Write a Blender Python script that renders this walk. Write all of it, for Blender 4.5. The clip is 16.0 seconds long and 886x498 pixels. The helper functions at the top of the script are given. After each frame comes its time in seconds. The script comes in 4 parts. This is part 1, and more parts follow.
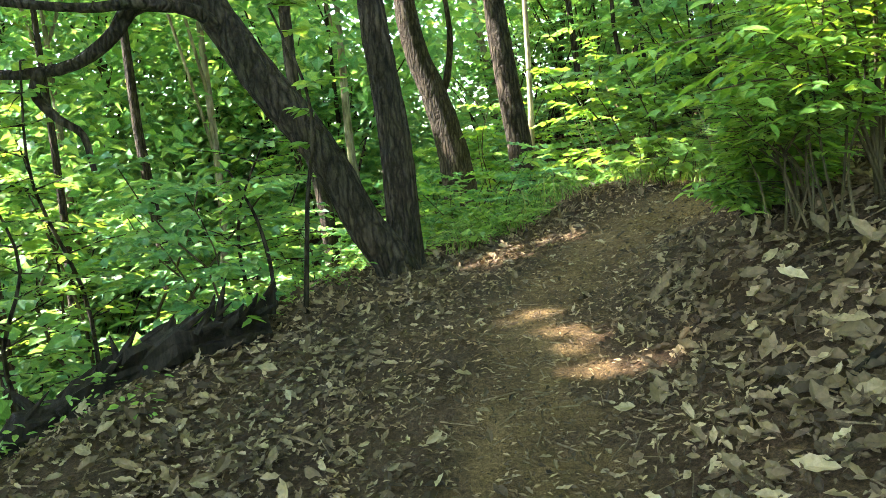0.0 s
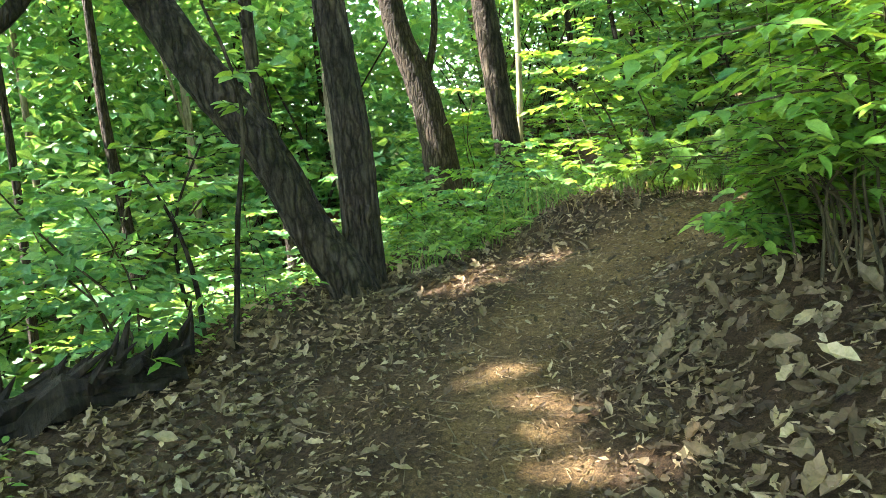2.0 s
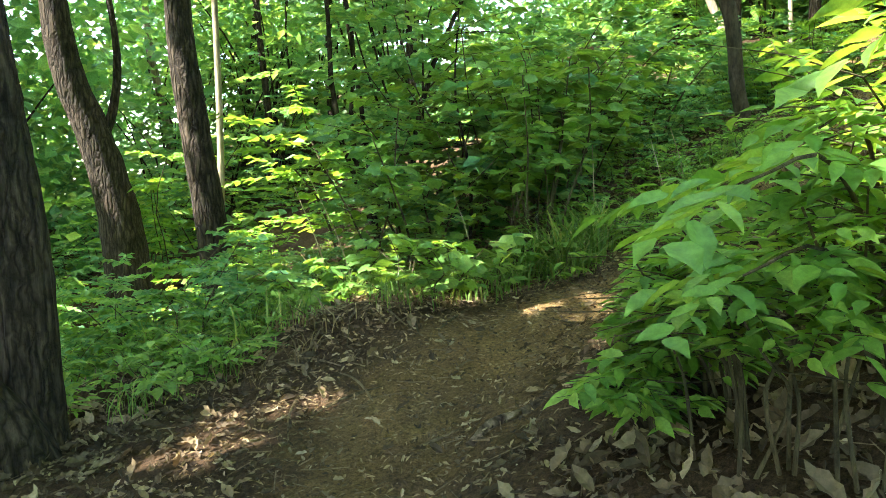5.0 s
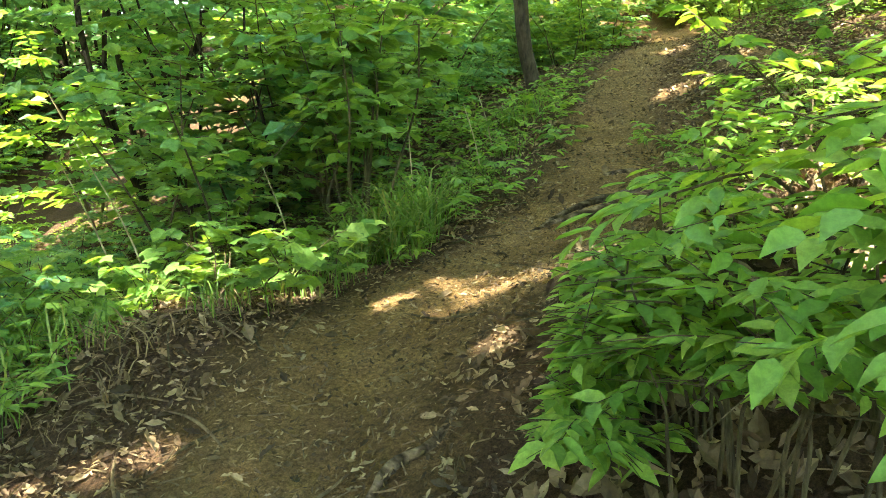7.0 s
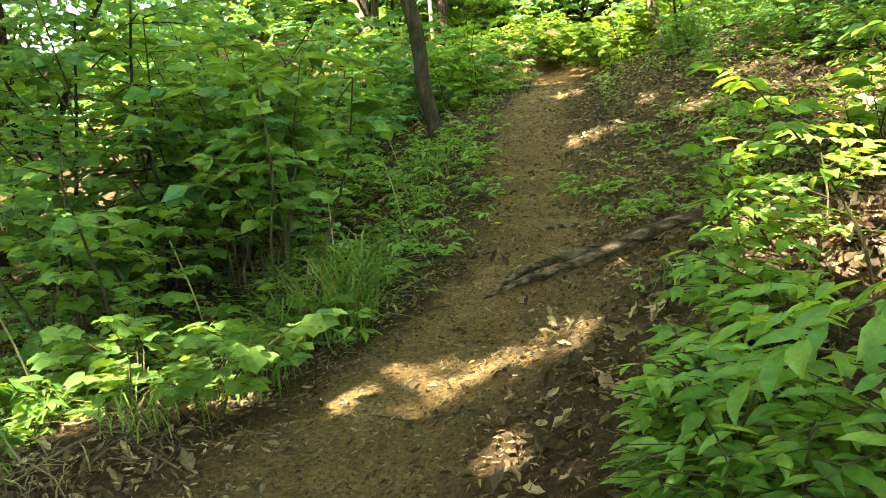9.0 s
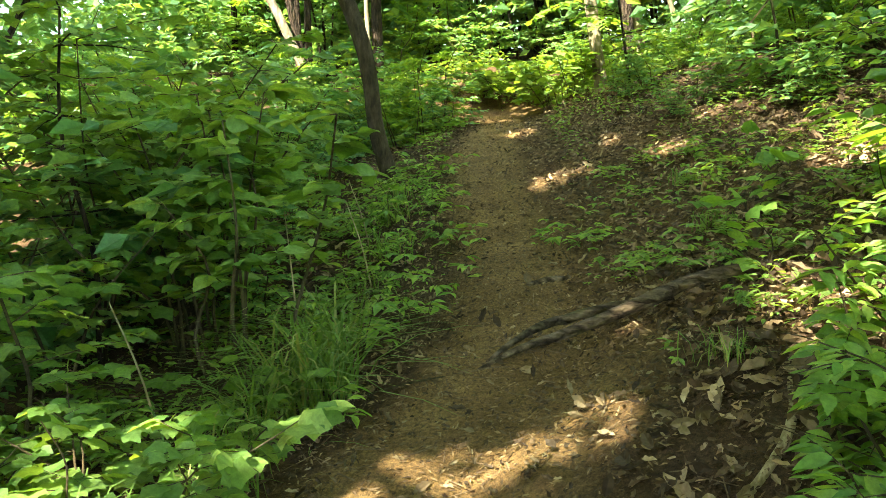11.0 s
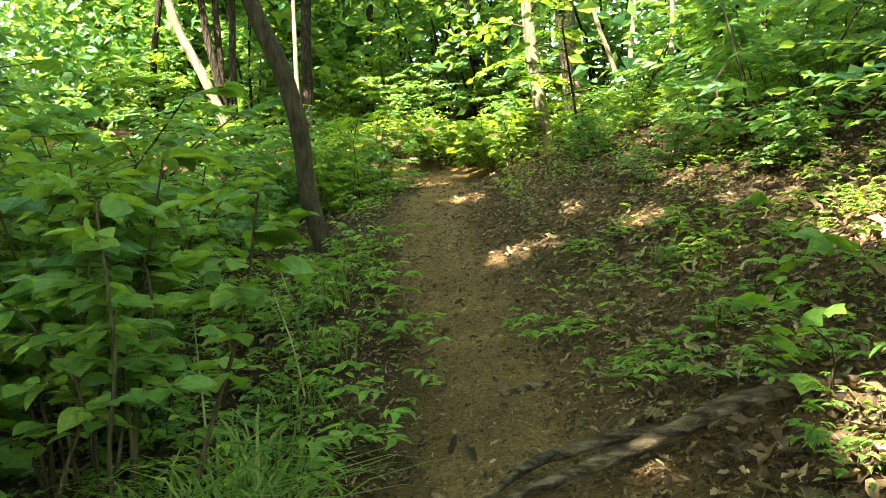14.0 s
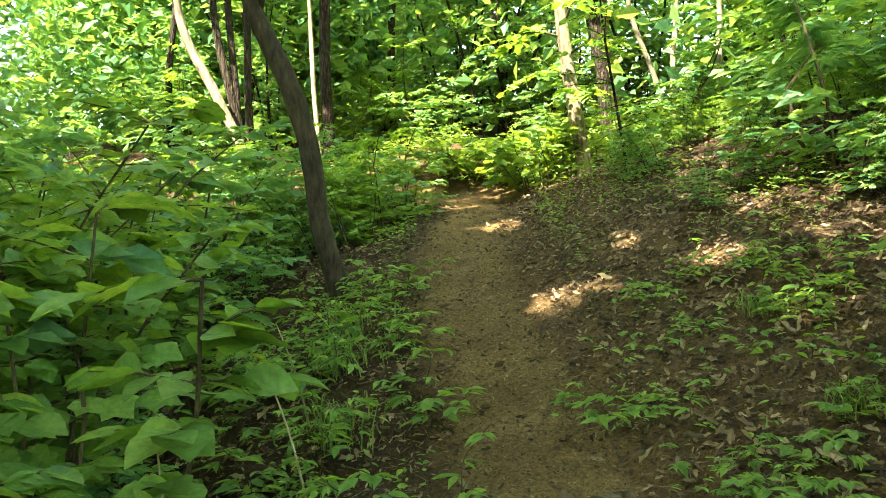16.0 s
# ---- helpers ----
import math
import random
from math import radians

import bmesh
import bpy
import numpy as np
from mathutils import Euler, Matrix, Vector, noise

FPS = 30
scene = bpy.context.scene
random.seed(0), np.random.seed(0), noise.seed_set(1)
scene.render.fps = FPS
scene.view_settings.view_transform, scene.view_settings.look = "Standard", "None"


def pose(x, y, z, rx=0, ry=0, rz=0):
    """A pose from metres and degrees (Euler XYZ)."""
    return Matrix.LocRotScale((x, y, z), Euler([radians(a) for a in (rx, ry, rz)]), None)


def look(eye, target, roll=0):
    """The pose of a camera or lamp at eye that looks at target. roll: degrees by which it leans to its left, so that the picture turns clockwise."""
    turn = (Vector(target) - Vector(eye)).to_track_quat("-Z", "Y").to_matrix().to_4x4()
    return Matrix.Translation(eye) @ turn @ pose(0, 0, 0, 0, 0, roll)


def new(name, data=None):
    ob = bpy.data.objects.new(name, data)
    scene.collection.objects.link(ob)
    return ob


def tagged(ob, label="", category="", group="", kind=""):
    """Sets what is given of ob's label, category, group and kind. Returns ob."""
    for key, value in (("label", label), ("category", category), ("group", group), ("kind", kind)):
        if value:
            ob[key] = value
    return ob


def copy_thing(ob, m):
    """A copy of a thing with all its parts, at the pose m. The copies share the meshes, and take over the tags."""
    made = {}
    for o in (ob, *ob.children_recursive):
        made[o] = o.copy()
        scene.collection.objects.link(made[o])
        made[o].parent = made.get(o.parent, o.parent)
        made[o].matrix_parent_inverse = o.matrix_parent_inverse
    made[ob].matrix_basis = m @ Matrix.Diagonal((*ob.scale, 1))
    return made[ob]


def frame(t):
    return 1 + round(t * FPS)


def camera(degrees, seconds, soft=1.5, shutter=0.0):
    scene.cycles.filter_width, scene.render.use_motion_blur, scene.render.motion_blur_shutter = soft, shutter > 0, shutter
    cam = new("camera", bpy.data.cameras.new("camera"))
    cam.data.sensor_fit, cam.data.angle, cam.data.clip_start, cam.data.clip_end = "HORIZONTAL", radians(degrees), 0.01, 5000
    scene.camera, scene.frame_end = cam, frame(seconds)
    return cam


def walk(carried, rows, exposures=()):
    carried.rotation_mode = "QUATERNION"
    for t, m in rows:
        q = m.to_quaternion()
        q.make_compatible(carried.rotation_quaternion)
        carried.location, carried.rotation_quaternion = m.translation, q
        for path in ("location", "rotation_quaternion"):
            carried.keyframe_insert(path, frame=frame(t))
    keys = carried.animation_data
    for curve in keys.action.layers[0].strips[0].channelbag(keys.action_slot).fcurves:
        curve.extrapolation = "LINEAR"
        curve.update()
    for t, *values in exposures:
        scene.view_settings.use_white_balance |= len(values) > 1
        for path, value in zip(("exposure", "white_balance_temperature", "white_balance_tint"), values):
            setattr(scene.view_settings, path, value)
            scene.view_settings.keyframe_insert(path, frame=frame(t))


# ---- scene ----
cam = camera(59.9, 16.0, soft=0.9)
METRES, EYE, TILT, LEAN, TURN = 6.4, 1.5, -7.0, 5.0, 0.0
ROWS = [
    (0.0, 0.0, 0.0, 0.0, 0.0, 0.0, -0.0),
    (0.5, -0.0044, 0.0369, 0.0156, 0.01, -0.19, 0.85),
    (1.0, 0.0041, 0.068, 0.0204, -0.91, -0.44, 1.48),
    (1.5, 0.0243, 0.1028, 0.0349, -0.77, -1.63, 0.26),
    (2.0, 0.0305, 0.1285, 0.0418, -0.52, -1.66, -0.79),
    (2.5, 0.02, 0.1643, 0.0548, -2.59, 1.68, -1.17),
    (3.0, 0.0103, 0.1904, 0.0661, -7.83, 3.04, -0.96),
    (3.5, 0.0095, 0.2153, 0.0695, -9.46, 2.89, -1.01),
    (4.0, 0.0096, 0.2528, 0.082, -12.89, 3.31, -0.86),
    (4.5, 0.0075, 0.2801, 0.0865, -16.52, 3.24, -0.75),
    (5.0, -0.0046, 0.3125, 0.0947, -24.07, 3.06, -0.3),
    (7.5, -0.0214, 0.4534, 0.137, -46.3, -2.48, 4.53),
    (8.0, -0.0249, 0.4776, 0.1457, -50.39, -3.72, 5.9),
    (8.5, -0.0187, 0.502, 0.1504, -51.31, -3.51, 5.85),
    (9.0, -0.0093, 0.5281, 0.1633, -51.87, 1.19, 5.77),
    (9.5, -0.0059, 0.5522, 0.1698, -54.4, 2.24, 5.59),
    (12.0, 0.0498, 0.6662, 0.2094, -60.74, 4.75, 6.38),
    (12.5, 0.0594, 0.6826, 0.2154, -62.69, 6.17, 6.81),
    (13.0, 0.0832, 0.6931, 0.2195, -63.06, 6.56, 7.09),
    (13.5, 0.1147, 0.7008, 0.235, -63.2, 7.53, 7.12),
    (14.0, 0.1434, 0.7119, 0.2381, -63.05, 6.73, 7.15),
    (14.5, 0.1769, 0.7318, 0.2563, -62.79, 7.26, 7.14),
    (15.0, 0.1992, 0.7469, 0.2651, -62.43, 7.61, 7.28),
    (15.5, 0.2336, 0.7646, 0.2703, -62.18, 7.51, 7.45),
    (16.0, 0.2695, 0.7791, 0.2888, -61.07, 8.02, 7.54),
]
walk(cam, [(t, pose(0, 0, EYE, TILT, LEAN, TURN) @ pose(METRES * x, METRES * y, METRES * z, 90 + pitch, roll, yaw)) for t, x, y, z, yaw, pitch, roll in ROWS],
     exposures=[(0.0, 4.35, 6700, 9), (1.5, 4.55, 6600, 10), (3.0, 4.2, 6600, 7), (5.0, 4.05, 6700, 5), (8.0, 4.5, 7800, 5), (8.6, 4.45, 7900, 5), (9.1, 4.15, 8000, 4), (9.5, 4.0, 8000, 4), (12.0, 3.9, 7800, 5), (16.0, 4.0, 7800, 5)])

# ---- light ----
SUN_AZ, SUN_EL = radians(-88), radians(50)       # azimuth from +y towards +x
TO_SUN = Vector((math.sin(SUN_AZ) * math.cos(SUN_EL), math.cos(SUN_AZ) * math.cos(SUN_EL), math.sin(SUN_EL)))
world = bpy.data.worlds.new("sky")
scene.world = world
world.use_nodes = True
sky = world.node_tree.nodes.new("ShaderNodeTexSky")
sky.sky_type = "NISHITA"
sky.sun_disc = False
sky.sun_elevation, sky.sun_rotation = SUN_EL, SUN_AZ
backg = world.node_tree.nodes["Background"]
backg.inputs["Strength"].default_value = 0.15
world.node_tree.links.new(sky.outputs["Color"], backg.inputs["Color"])
sun = new("sun", bpy.data.lights.new("sun", "SUN"))
sun.data.energy, sun.data.angle, sun.data.color = 2.9, radians(0.53), (1.0, 0.92, 0.85)
sun.matrix_world = look(TO_SUN * 60, (0, 0, 0))


# ---- materials ----
def material(name):
    m = bpy.data.materials.new(name)
    m.use_nodes = True
    return m, m.node_tree.nodes, m.node_tree.links, m.node_tree.nodes["Principled BSDF"]


def ramp(nodes, stops):
    r = nodes.new("ShaderNodeValToRGB")
    while len(r.color_ramp.elements) < len(stops):
        r.color_ramp.elements.new(0.5)
    for e, (p, c) in zip(r.color_ramp.elements, stops):
        e.position, e.color = p, (*c, 1)
    return r


def noise_tex(nodes, links, scale, detail=4, rough=0.6, stretch=None):
    co = nodes.new("ShaderNodeTexCoord")
    n = nodes.new("ShaderNodeTexNoise")
    n.inputs["Scale"].default_value, n.inputs["Detail"].default_value, n.inputs["Roughness"].default_value = scale, detail, rough
    if stretch:
        mp = nodes.new("ShaderNodeMapping")
        mp.inputs["Scale"].default_value = stretch
        links.new(co.outputs["Object"], mp.inputs["Vector"])
        links.new(mp.outputs["Vector"], n.inputs["Vector"])
    else:
        links.new(co.outputs["Object"], n.inputs["Vector"])
    return n


def mix_color(nodes, links, kind, fac, a, b):
    m = nodes.new("ShaderNodeMix")
    m.data_type, m.blend_type = "RGBA", kind
    for sock, v in ((m.inputs[0], fac), (m.inputs[6], a), (m.inputs[7], b)):
        if isinstance(v, (int, float)):
            sock.default_value = v
        elif isinstance(v, tuple):
            sock.default_value = (*v, 1)
        else:
            links.new(v, sock)
    return m.outputs[2]


def leaf_material(name, stops, through_colour, glow=0.45, rough=0.45):
    """Green leaves: a ramp over single leaves, a patchy tone over whole boughs, light through the blade."""
    m, nodes, links, b = material(name)
    geo = nodes.new("ShaderNodeNewGeometry")
    r = ramp(nodes, stops)
    links.new(geo.outputs["Random Per Island"], r.inputs["Fac"])
    patch = noise_tex(nodes, links, 1.3, 2)
    pr = ramp(nodes, [(0.3, (0.72, 0.8, 0.72)), (0.7, (1.15, 1.08, 1.0))])
    links.new(patch.outputs["Fac"], pr.inputs["Fac"])
    col = mix_color(nodes, links, "MULTIPLY", 1.0, r.outputs["Color"], pr.outputs["Color"])
    blotch = noise_tex(nodes, links, 42, 4, 0.7)
    br = ramp(nodes, [(0.35, (0.72, 0.74, 0.7)), (0.65, (1.16, 1.14, 1.12))])
    links.new(blotch.outputs["Fac"], br.inputs["Fac"])
    col = mix_color(nodes, links, "MULTIPLY", 1.0, col, br.outputs["Color"])
    links.new(col, b.inputs["Base Color"])
    b.inputs["Roughness"].default_value = rough
    b.inputs["Specular IOR Level"].default_value = 0.35
    t = nodes.new("ShaderNodeBsdfTranslucent")
    tc = mix_color(nodes, links, "MULTIPLY", 1.0, col, through_colour)
    links.new(tc, t.inputs["Color"])
    ms = nodes.new("ShaderNodeMixShader")
    ms.inputs["Fac"].default_value = glow
    links.new(b.outputs["BSDF"], ms.inputs[1])
    links.new(t.outputs["BSDF"], ms.inputs[2])
    links.new(ms.outputs["Shader"], nodes["Material Output"].inputs["Surface"])
    return m


def bump(nodes, links, b, height, strength, distance):
    bp = nodes.new("ShaderNodeBump")
    bp.inputs["Strength"].default_value, bp.inputs["Distance"].default_value = strength, distance
    links.new(height, bp.inputs["Height"])
    links.new(bp.outputs["Normal"], b.inputs["Normal"])


def bark_material(name, dark, light, furrow=14.0, grain=(1.0, 1.0, 0.16), plates=0.0):
    """Bark or wood: streaks along the grain, patches of tone, and cracks between plates."""
    m, nodes, links, b = material(name)
    n = noise_tex(nodes, links, furrow, 6, 0.7, grain)
    r = ramp(nodes, [(0.36, dark), (0.64, light)])
    links.new(n.outputs["Fac"], r.inputs["Fac"])
    p = noise_tex(nodes, links, 2.2, 4)
    pr = ramp(nodes, [(0.35, (0.65, 0.7, 0.6)), (0.65, (1.15, 1.1, 1.05))])
    links.new(p.outputs["Fac"], pr.inputs["Fac"])
    col = mix_color(nodes, links, "MULTIPLY", 1.0, r.outputs["Color"], pr.outputs["Color"])
    height = n.outputs["Fac"]
    if plates:
        co, mp, warp = nodes.new("ShaderNodeTexCoord"), nodes.new("ShaderNodeMapping"), noise_tex(nodes, links, 7, 3)
        mp.inputs["Scale"].default_value = tuple(max(g, 0.1) for g in grain)
        off = nodes.new("ShaderNodeVectorMath")
        off.operation = "MULTIPLY_ADD"
        links.new(warp.outputs["Color"], off.inputs[0])
        off.inputs[1].default_value = (0.09, 0.09, 0.09)
        links.new(co.outputs["Object"], off.inputs[2])
        links.new(off.outputs[0], mp.inputs["Vector"])
        vo = nodes.new("ShaderNodeTexVoronoi")
        vo.feature = "DISTANCE_TO_EDGE"
        vo.inputs["Scale"].default_value = plates
        links.new(mp.outputs["Vector"], vo.inputs["Vector"])
        crack = ramp(nodes, [(0.0, (0.3, 0.28, 0.26)), (0.25, (1.0, 1.0, 1.0))])
        links.new(vo.outputs["Distance"], crack.inputs["Fac"])
        col = mix_color(nodes, links, "MULTIPLY", 1.0, col, crack.outputs["Color"])
        mixed = nodes.new("ShaderNodeMath")
        mixed.operation = "MULTIPLY_ADD"
        links.new(crack.outputs["Color"], mixed.inputs[0])
        mixed.inputs[1].default_value = 1.2
        links.new(n.outputs["Fac"], mixed.inputs[2])
        height = mixed.outputs[0]
    links.new(col, b.inputs["Base Color"])
    b.inputs["Roughness"].default_value = 0.92
    b.inputs["Specular IOR Level"].default_value = 0.25
    bump(nodes, links, b, height, 1.0, 0.03)
    return m


LEAF_YELLOW = (1.6, 1.25, 0.5)
M_SHRUB = leaf_material("shrub_leaf", [(0.0, (0.109, 0.240, 0.068)), (0.5, (0.171, 0.340, 0.094)), (1.0, (0.264, 0.429, 0.118))], LEAF_YELLOW, 0.5)
M_BRIGHT = leaf_material("young_leaf", [(0.0, (0.120, 0.290, 0.070)), (0.6, (0.205, 0.400, 0.092)), (1.0, (0.320, 0.500, 0.120))], LEAF_YELLOW, 0.5)
# woodland green lightened and blued, so the background's haze is in the leaf colour
M_WOOD_HAZY = leaf_material("hazy_woodland_leaf", [(0.0, (0.088, 0.245, 0.125)), (0.5, (0.150, 0.352, 0.172)), (1.0, (0.275, 0.465, 0.190))], LEAF_YELLOW, 0.5)
M_CROWN = leaf_material("crown_leaf", [(0.0, (0.135, 0.252, 0.085)), (1.0, (0.304, 0.429, 0.118))], LEAF_YELLOW, 0.5)
M_GRASS = leaf_material("grass_blade", [(0.0, (0.09, 0.2, 0.05)), (0.8, (0.18, 0.32, 0.085)), (1.0, (0.34, 0.36, 0.16))], LEAF_YELLOW, 0.4)
M_LITTER = leaf_material("dead_leaf", [(0.0, (0.036, 0.024, 0.014)), (0.4, (0.095, 0.066, 0.04)), (0.72, (0.195, 0.144, 0.092)), (1.0, (0.4, 0.32, 0.215))], (1.1, 0.9, 0.6), 0.15, 0.75)
M_CRUMB = leaf_material("leaf_crumb", [(0.0, (0.05, 0.032, 0.018)), (0.5, (0.13, 0.085, 0.045)), (1.0, (0.36, 0.26, 0.155))], (1.1, 0.9, 0.6), 0.1, 0.8)
M_MOULD = leaf_material("mould_crumb", [(0.0, (0.04, 0.027, 0.016)), (1.0, (0.1, 0.068, 0.04))], (1.0, 0.8, 0.6), 0.05, 0.9)
M_DRYGRASS = leaf_material("dry_grass", [(0.0, (0.07, 0.05, 0.028)), (0.6, (0.15, 0.108, 0.062)), (1.0, (0.3, 0.23, 0.14))], (1.1, 0.95, 0.6), 0.3, 0.7)
M_BARK = bark_material("oak_bark", (0.018, 0.014, 0.01), (0.088, 0.068, 0.05), 30, (1.0, 1.0, 0.16), 17)
M_BARK_PINE = bark_material("furrowed_bark", (0.016, 0.012, 0.009), (0.105, 0.08, 0.06), 34, (1.0, 1.0, 0.14), 21)
M_BARK_SMOOTH = bark_material("smooth_bark", (0.022, 0.017, 0.011), (0.075, 0.06, 0.039), 22, (1.0, 1.0, 0.3))
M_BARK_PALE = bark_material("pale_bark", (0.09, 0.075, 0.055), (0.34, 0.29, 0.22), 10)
M_TWIG = bark_material("twig_bark", (0.035, 0.03, 0.018), (0.13, 0.105, 0.06), 30)
M_STRAW = bark_material("dry_stalk", (0.3, 0.24, 0.14), (0.55, 0.48, 0.33), 30)
M_DEAD = bark_material("weathered_wood", (0.045, 0.035, 0.024), (0.24, 0.19, 0.135), 30, (1.0, 0.12, 1.0), 12)
M_STICK = bark_material("dry_twig", (0.09, 0.065, 0.04), (0.24, 0.18, 0.11), 30)
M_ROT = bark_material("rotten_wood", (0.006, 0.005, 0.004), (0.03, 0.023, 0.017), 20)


def forest_earth():
    """Dark leaf mould, worn to bare ochre earth where feet go (the mesh's wear)."""
    m, nodes, links, b = material("forest_earth")
    tones = []
    for scale, stops in ((1.6, [(0.3, (0.038, 0.024, 0.014)), (0.5, (0.066, 0.042, 0.024)), (0.72, (0.105, 0.068, 0.04))]),
                         (2.4, [(0.3, (0.122, 0.08, 0.034)), (0.5, (0.182, 0.123, 0.054)), (0.72, (0.262, 0.182, 0.086))])):
        n = noise_tex(nodes, links, scale, 7, 0.68)
        r = ramp(nodes, stops)
        links.new(n.outputs["Fac"], r.inputs["Fac"])
        tones.append(r.outputs["Color"])
    at = nodes.new("ShaderNodeAttribute")
    at.attribute_name = "wear"
    n = noise_tex(nodes, links, 5.0, 6, 0.7)
    add = nodes.new("ShaderNodeMath")
    add.operation = "MULTIPLY_ADD"
    links.new(n.outputs["Fac"], add.inputs[0])
    add.inputs[1].default_value = 0.9
    links.new(at.outputs["Fac"], add.inputs[2])
    edge = nodes.new("ShaderNodeMapRange")
    edge.inputs["From Min"].default_value, edge.inputs["From Max"].default_value = 0.72, 1.15
    links.new(add.outputs[0], edge.inputs["Value"])
    col = mix_color(nodes, links, "MIX", edge.outputs["Result"], tones[0], tones[1])
    f = noise_tex(nodes, links, 48, 6, 0.75)
    fr = ramp(nodes, [(0.36, (0.45, 0.44, 0.4)), (0.64, (1.4, 1.36, 1.28))])
    links.new(f.outputs["Fac"], fr.inputs["Fac"])
    col = mix_color(nodes, links, "MULTIPLY", 1.0, col, fr.outputs["Color"])
    grit = noise_tex(nodes, links, 190, 4, 0.8)
    gr = ramp(nodes, [(0.38, (0.6, 0.6, 0.58)), (0.62, (1.3, 1.28, 1.24))])
    links.new(grit.outputs["Fac"], gr.inputs["Fac"])
    links.new(mix_color(nodes, links, "MULTIPLY", 1.0, col, gr.outputs["Color"]), b.inputs["Base Color"])
    b.inputs["Roughness"].default_value = 0.95
    b.inputs["Specular IOR Level"].default_value = 0.2
    bump(nodes, links, b, f.outputs["Fac"], 1.0, 0.03)
    return m


M_EARTH = forest_earth()


# ---- mesh helpers ----
def mesh_object(name, verts, faces, mat, parent=None, label="", smooth=False):
    me = bpy.data.meshes.new(name)
    me.from_pydata(verts if isinstance(verts, list) else verts.tolist(), [], faces if isinstance(faces, list) else faces.tolist())
    me.materials.append(mat)
    if smooth:
        me.polygons.foreach_set("use_smooth", [True] * len(me.polygons))
    me.update()
    ob = new(name, me)
    if parent is not None:
        ob.parent = parent
    return tagged(ob, label)


def thing(name, label, category, group="", kind="", at=(0, 0, 0)):
    ob = new(name)
    ob.location = at
    return tagged(ob, label, category, group, kind)


LEAF_SHAPES = {
    # u along the blade, v across, h lift; then triangles
    "ovate": ([(0, 0, 0), (0.28, -0.42, 0.05), (0.62, -0.38, 0.03), (1, 0, -0.12), (0.62, 0.38, 0.03), (0.28, 0.42, 0.05), (0.5, 0, -0.04)],
              [(0, 1, 6), (1, 2, 6), (2, 3, 6), (3, 4, 6), (4, 5, 6), (5, 0, 6)]),
    "round": ([(0, 0, 0), (0.1, -0.24, 0.03), (0.28, -0.42, 0.05), (0.52, -0.43, 0.04), (0.76, -0.26, 0.0), (1, 0, -0.12), (0.76, 0.26, 0.0), (0.52, 0.43, 0.04), (0.28, 0.42, 0.05), (0.1, 0.24, 0.03),
               (0.45, 0, -0.03)], [(i, (i + 1) % 10, 10) for i in range(10)]),
    "diamond": ([(0, 0, 0), (0.42, -0.46, 0.06), (1, 0, -0.1), (0.42, 0.46, 0.06)], [(0, 1, 2), (0, 2, 3)]),
    "lobed": ([(0, 0, 0), (0.08, -0.36, 0.0), (0.38, -0.45, 0.03), (0.56, -0.56, -0.03), (0.72, -0.3, 0.02), (1, 0, -0.12),
               (0.72, 0.3, 0.02), (0.56, 0.56, -0.03), (0.38, 0.45, 0.03), (0.08, 0.36, 0.0), (0.45, 0, -0.03)],
              [(i, (i + 1) % 10, 10) for i in range(10)]),
    "lance": ([(0, 0, 0), (0.2, -0.3, 0.04), (0.5, -0.36, 0.02), (0.78, -0.17, -0.04), (1, 0, -0.16), (0.78, 0.17, -0.04), (0.5, 0.36, 0.02), (0.2, 0.3, 0.04),
               (0.4, 0, -0.05)], [(i, (i + 1) % 8, 8) for i in range(8)]),
    "dead": ([(0, 0, 0.02), (0.14, -0.2, 0.1), (0.3, -0.36, 0.18), (0.46, -0.37, 0.12), (0.62, -0.38, 0.19), (0.8, -0.22, 0.1), (1, 0.04, 0.2),
              (0.82, 0.2, 0.06), (0.64, 0.37, 0.14), (0.47, 0.35, 0.06), (0.32, 0.36, 0.16), (0.14, 0.22, 0.08), (0.35, 0, -0.02), (0.68, 0.02, 0.0)],
             [(0, 1, 12), (1, 2, 12), (2, 3, 12), (3, 13, 12), (3, 4, 13), (4, 5, 13), (5, 6, 13), (6, 7, 13), (7, 8, 13), (8, 9, 13), (9, 12, 13), (9, 10, 12), (10, 11, 12), (11, 0, 12)]),
    "curled": ([(0, 0, 0.0), (0.22, -0.36, 0.16), (0.45, -0.3, 0.1), (0.68, -0.36, 0.22), (1, 0, 0.1), (0.68, 0.36, 0.14), (0.45, 0.28, 0.06), (0.22, 0.36, 0.18),
                (0.5, 0, -0.03)], [(i, (i + 1) % 8, 8) for i in range(8)]),
}


def unit(v):
    return v / np.maximum(np.linalg.norm(v, axis=-1, keepdims=True), 1e-9)


def leaf_arrays(P, A, N, size, aspect, shape):
    """Vertices and faces of one leaf at each place P, with its blade along A, facing N."""
    tv, tf = LEAF_SHAPES[shape]
    tv, tf = np.array(tv, float), np.array(tf, int)
    A = unit(A)
    S = unit(np.cross(N, A))
    N = np.cross(A, S)
    L = np.asarray(size)[:, None, None]
    W = L * np.asarray(aspect).reshape(-1, 1, 1)
    V = P[:, None, :] + L * tv[None, :, 0:1] * A[:, None, :] + W * tv[None, :, 1:2] * S[:, None, :] + L * tv[None, :, 2:3] * N[:, None, :]
    F = tf[None] + (np.arange(len(P)) * len(tv))[:, None, None]
    return V.reshape(-1, 3), F.reshape(-1, 3)


def bent_normals(rng, n, spread):
    return unit(np.array([0, 0, 1.0]) + rng.normal(0, spread, (n, 3)))


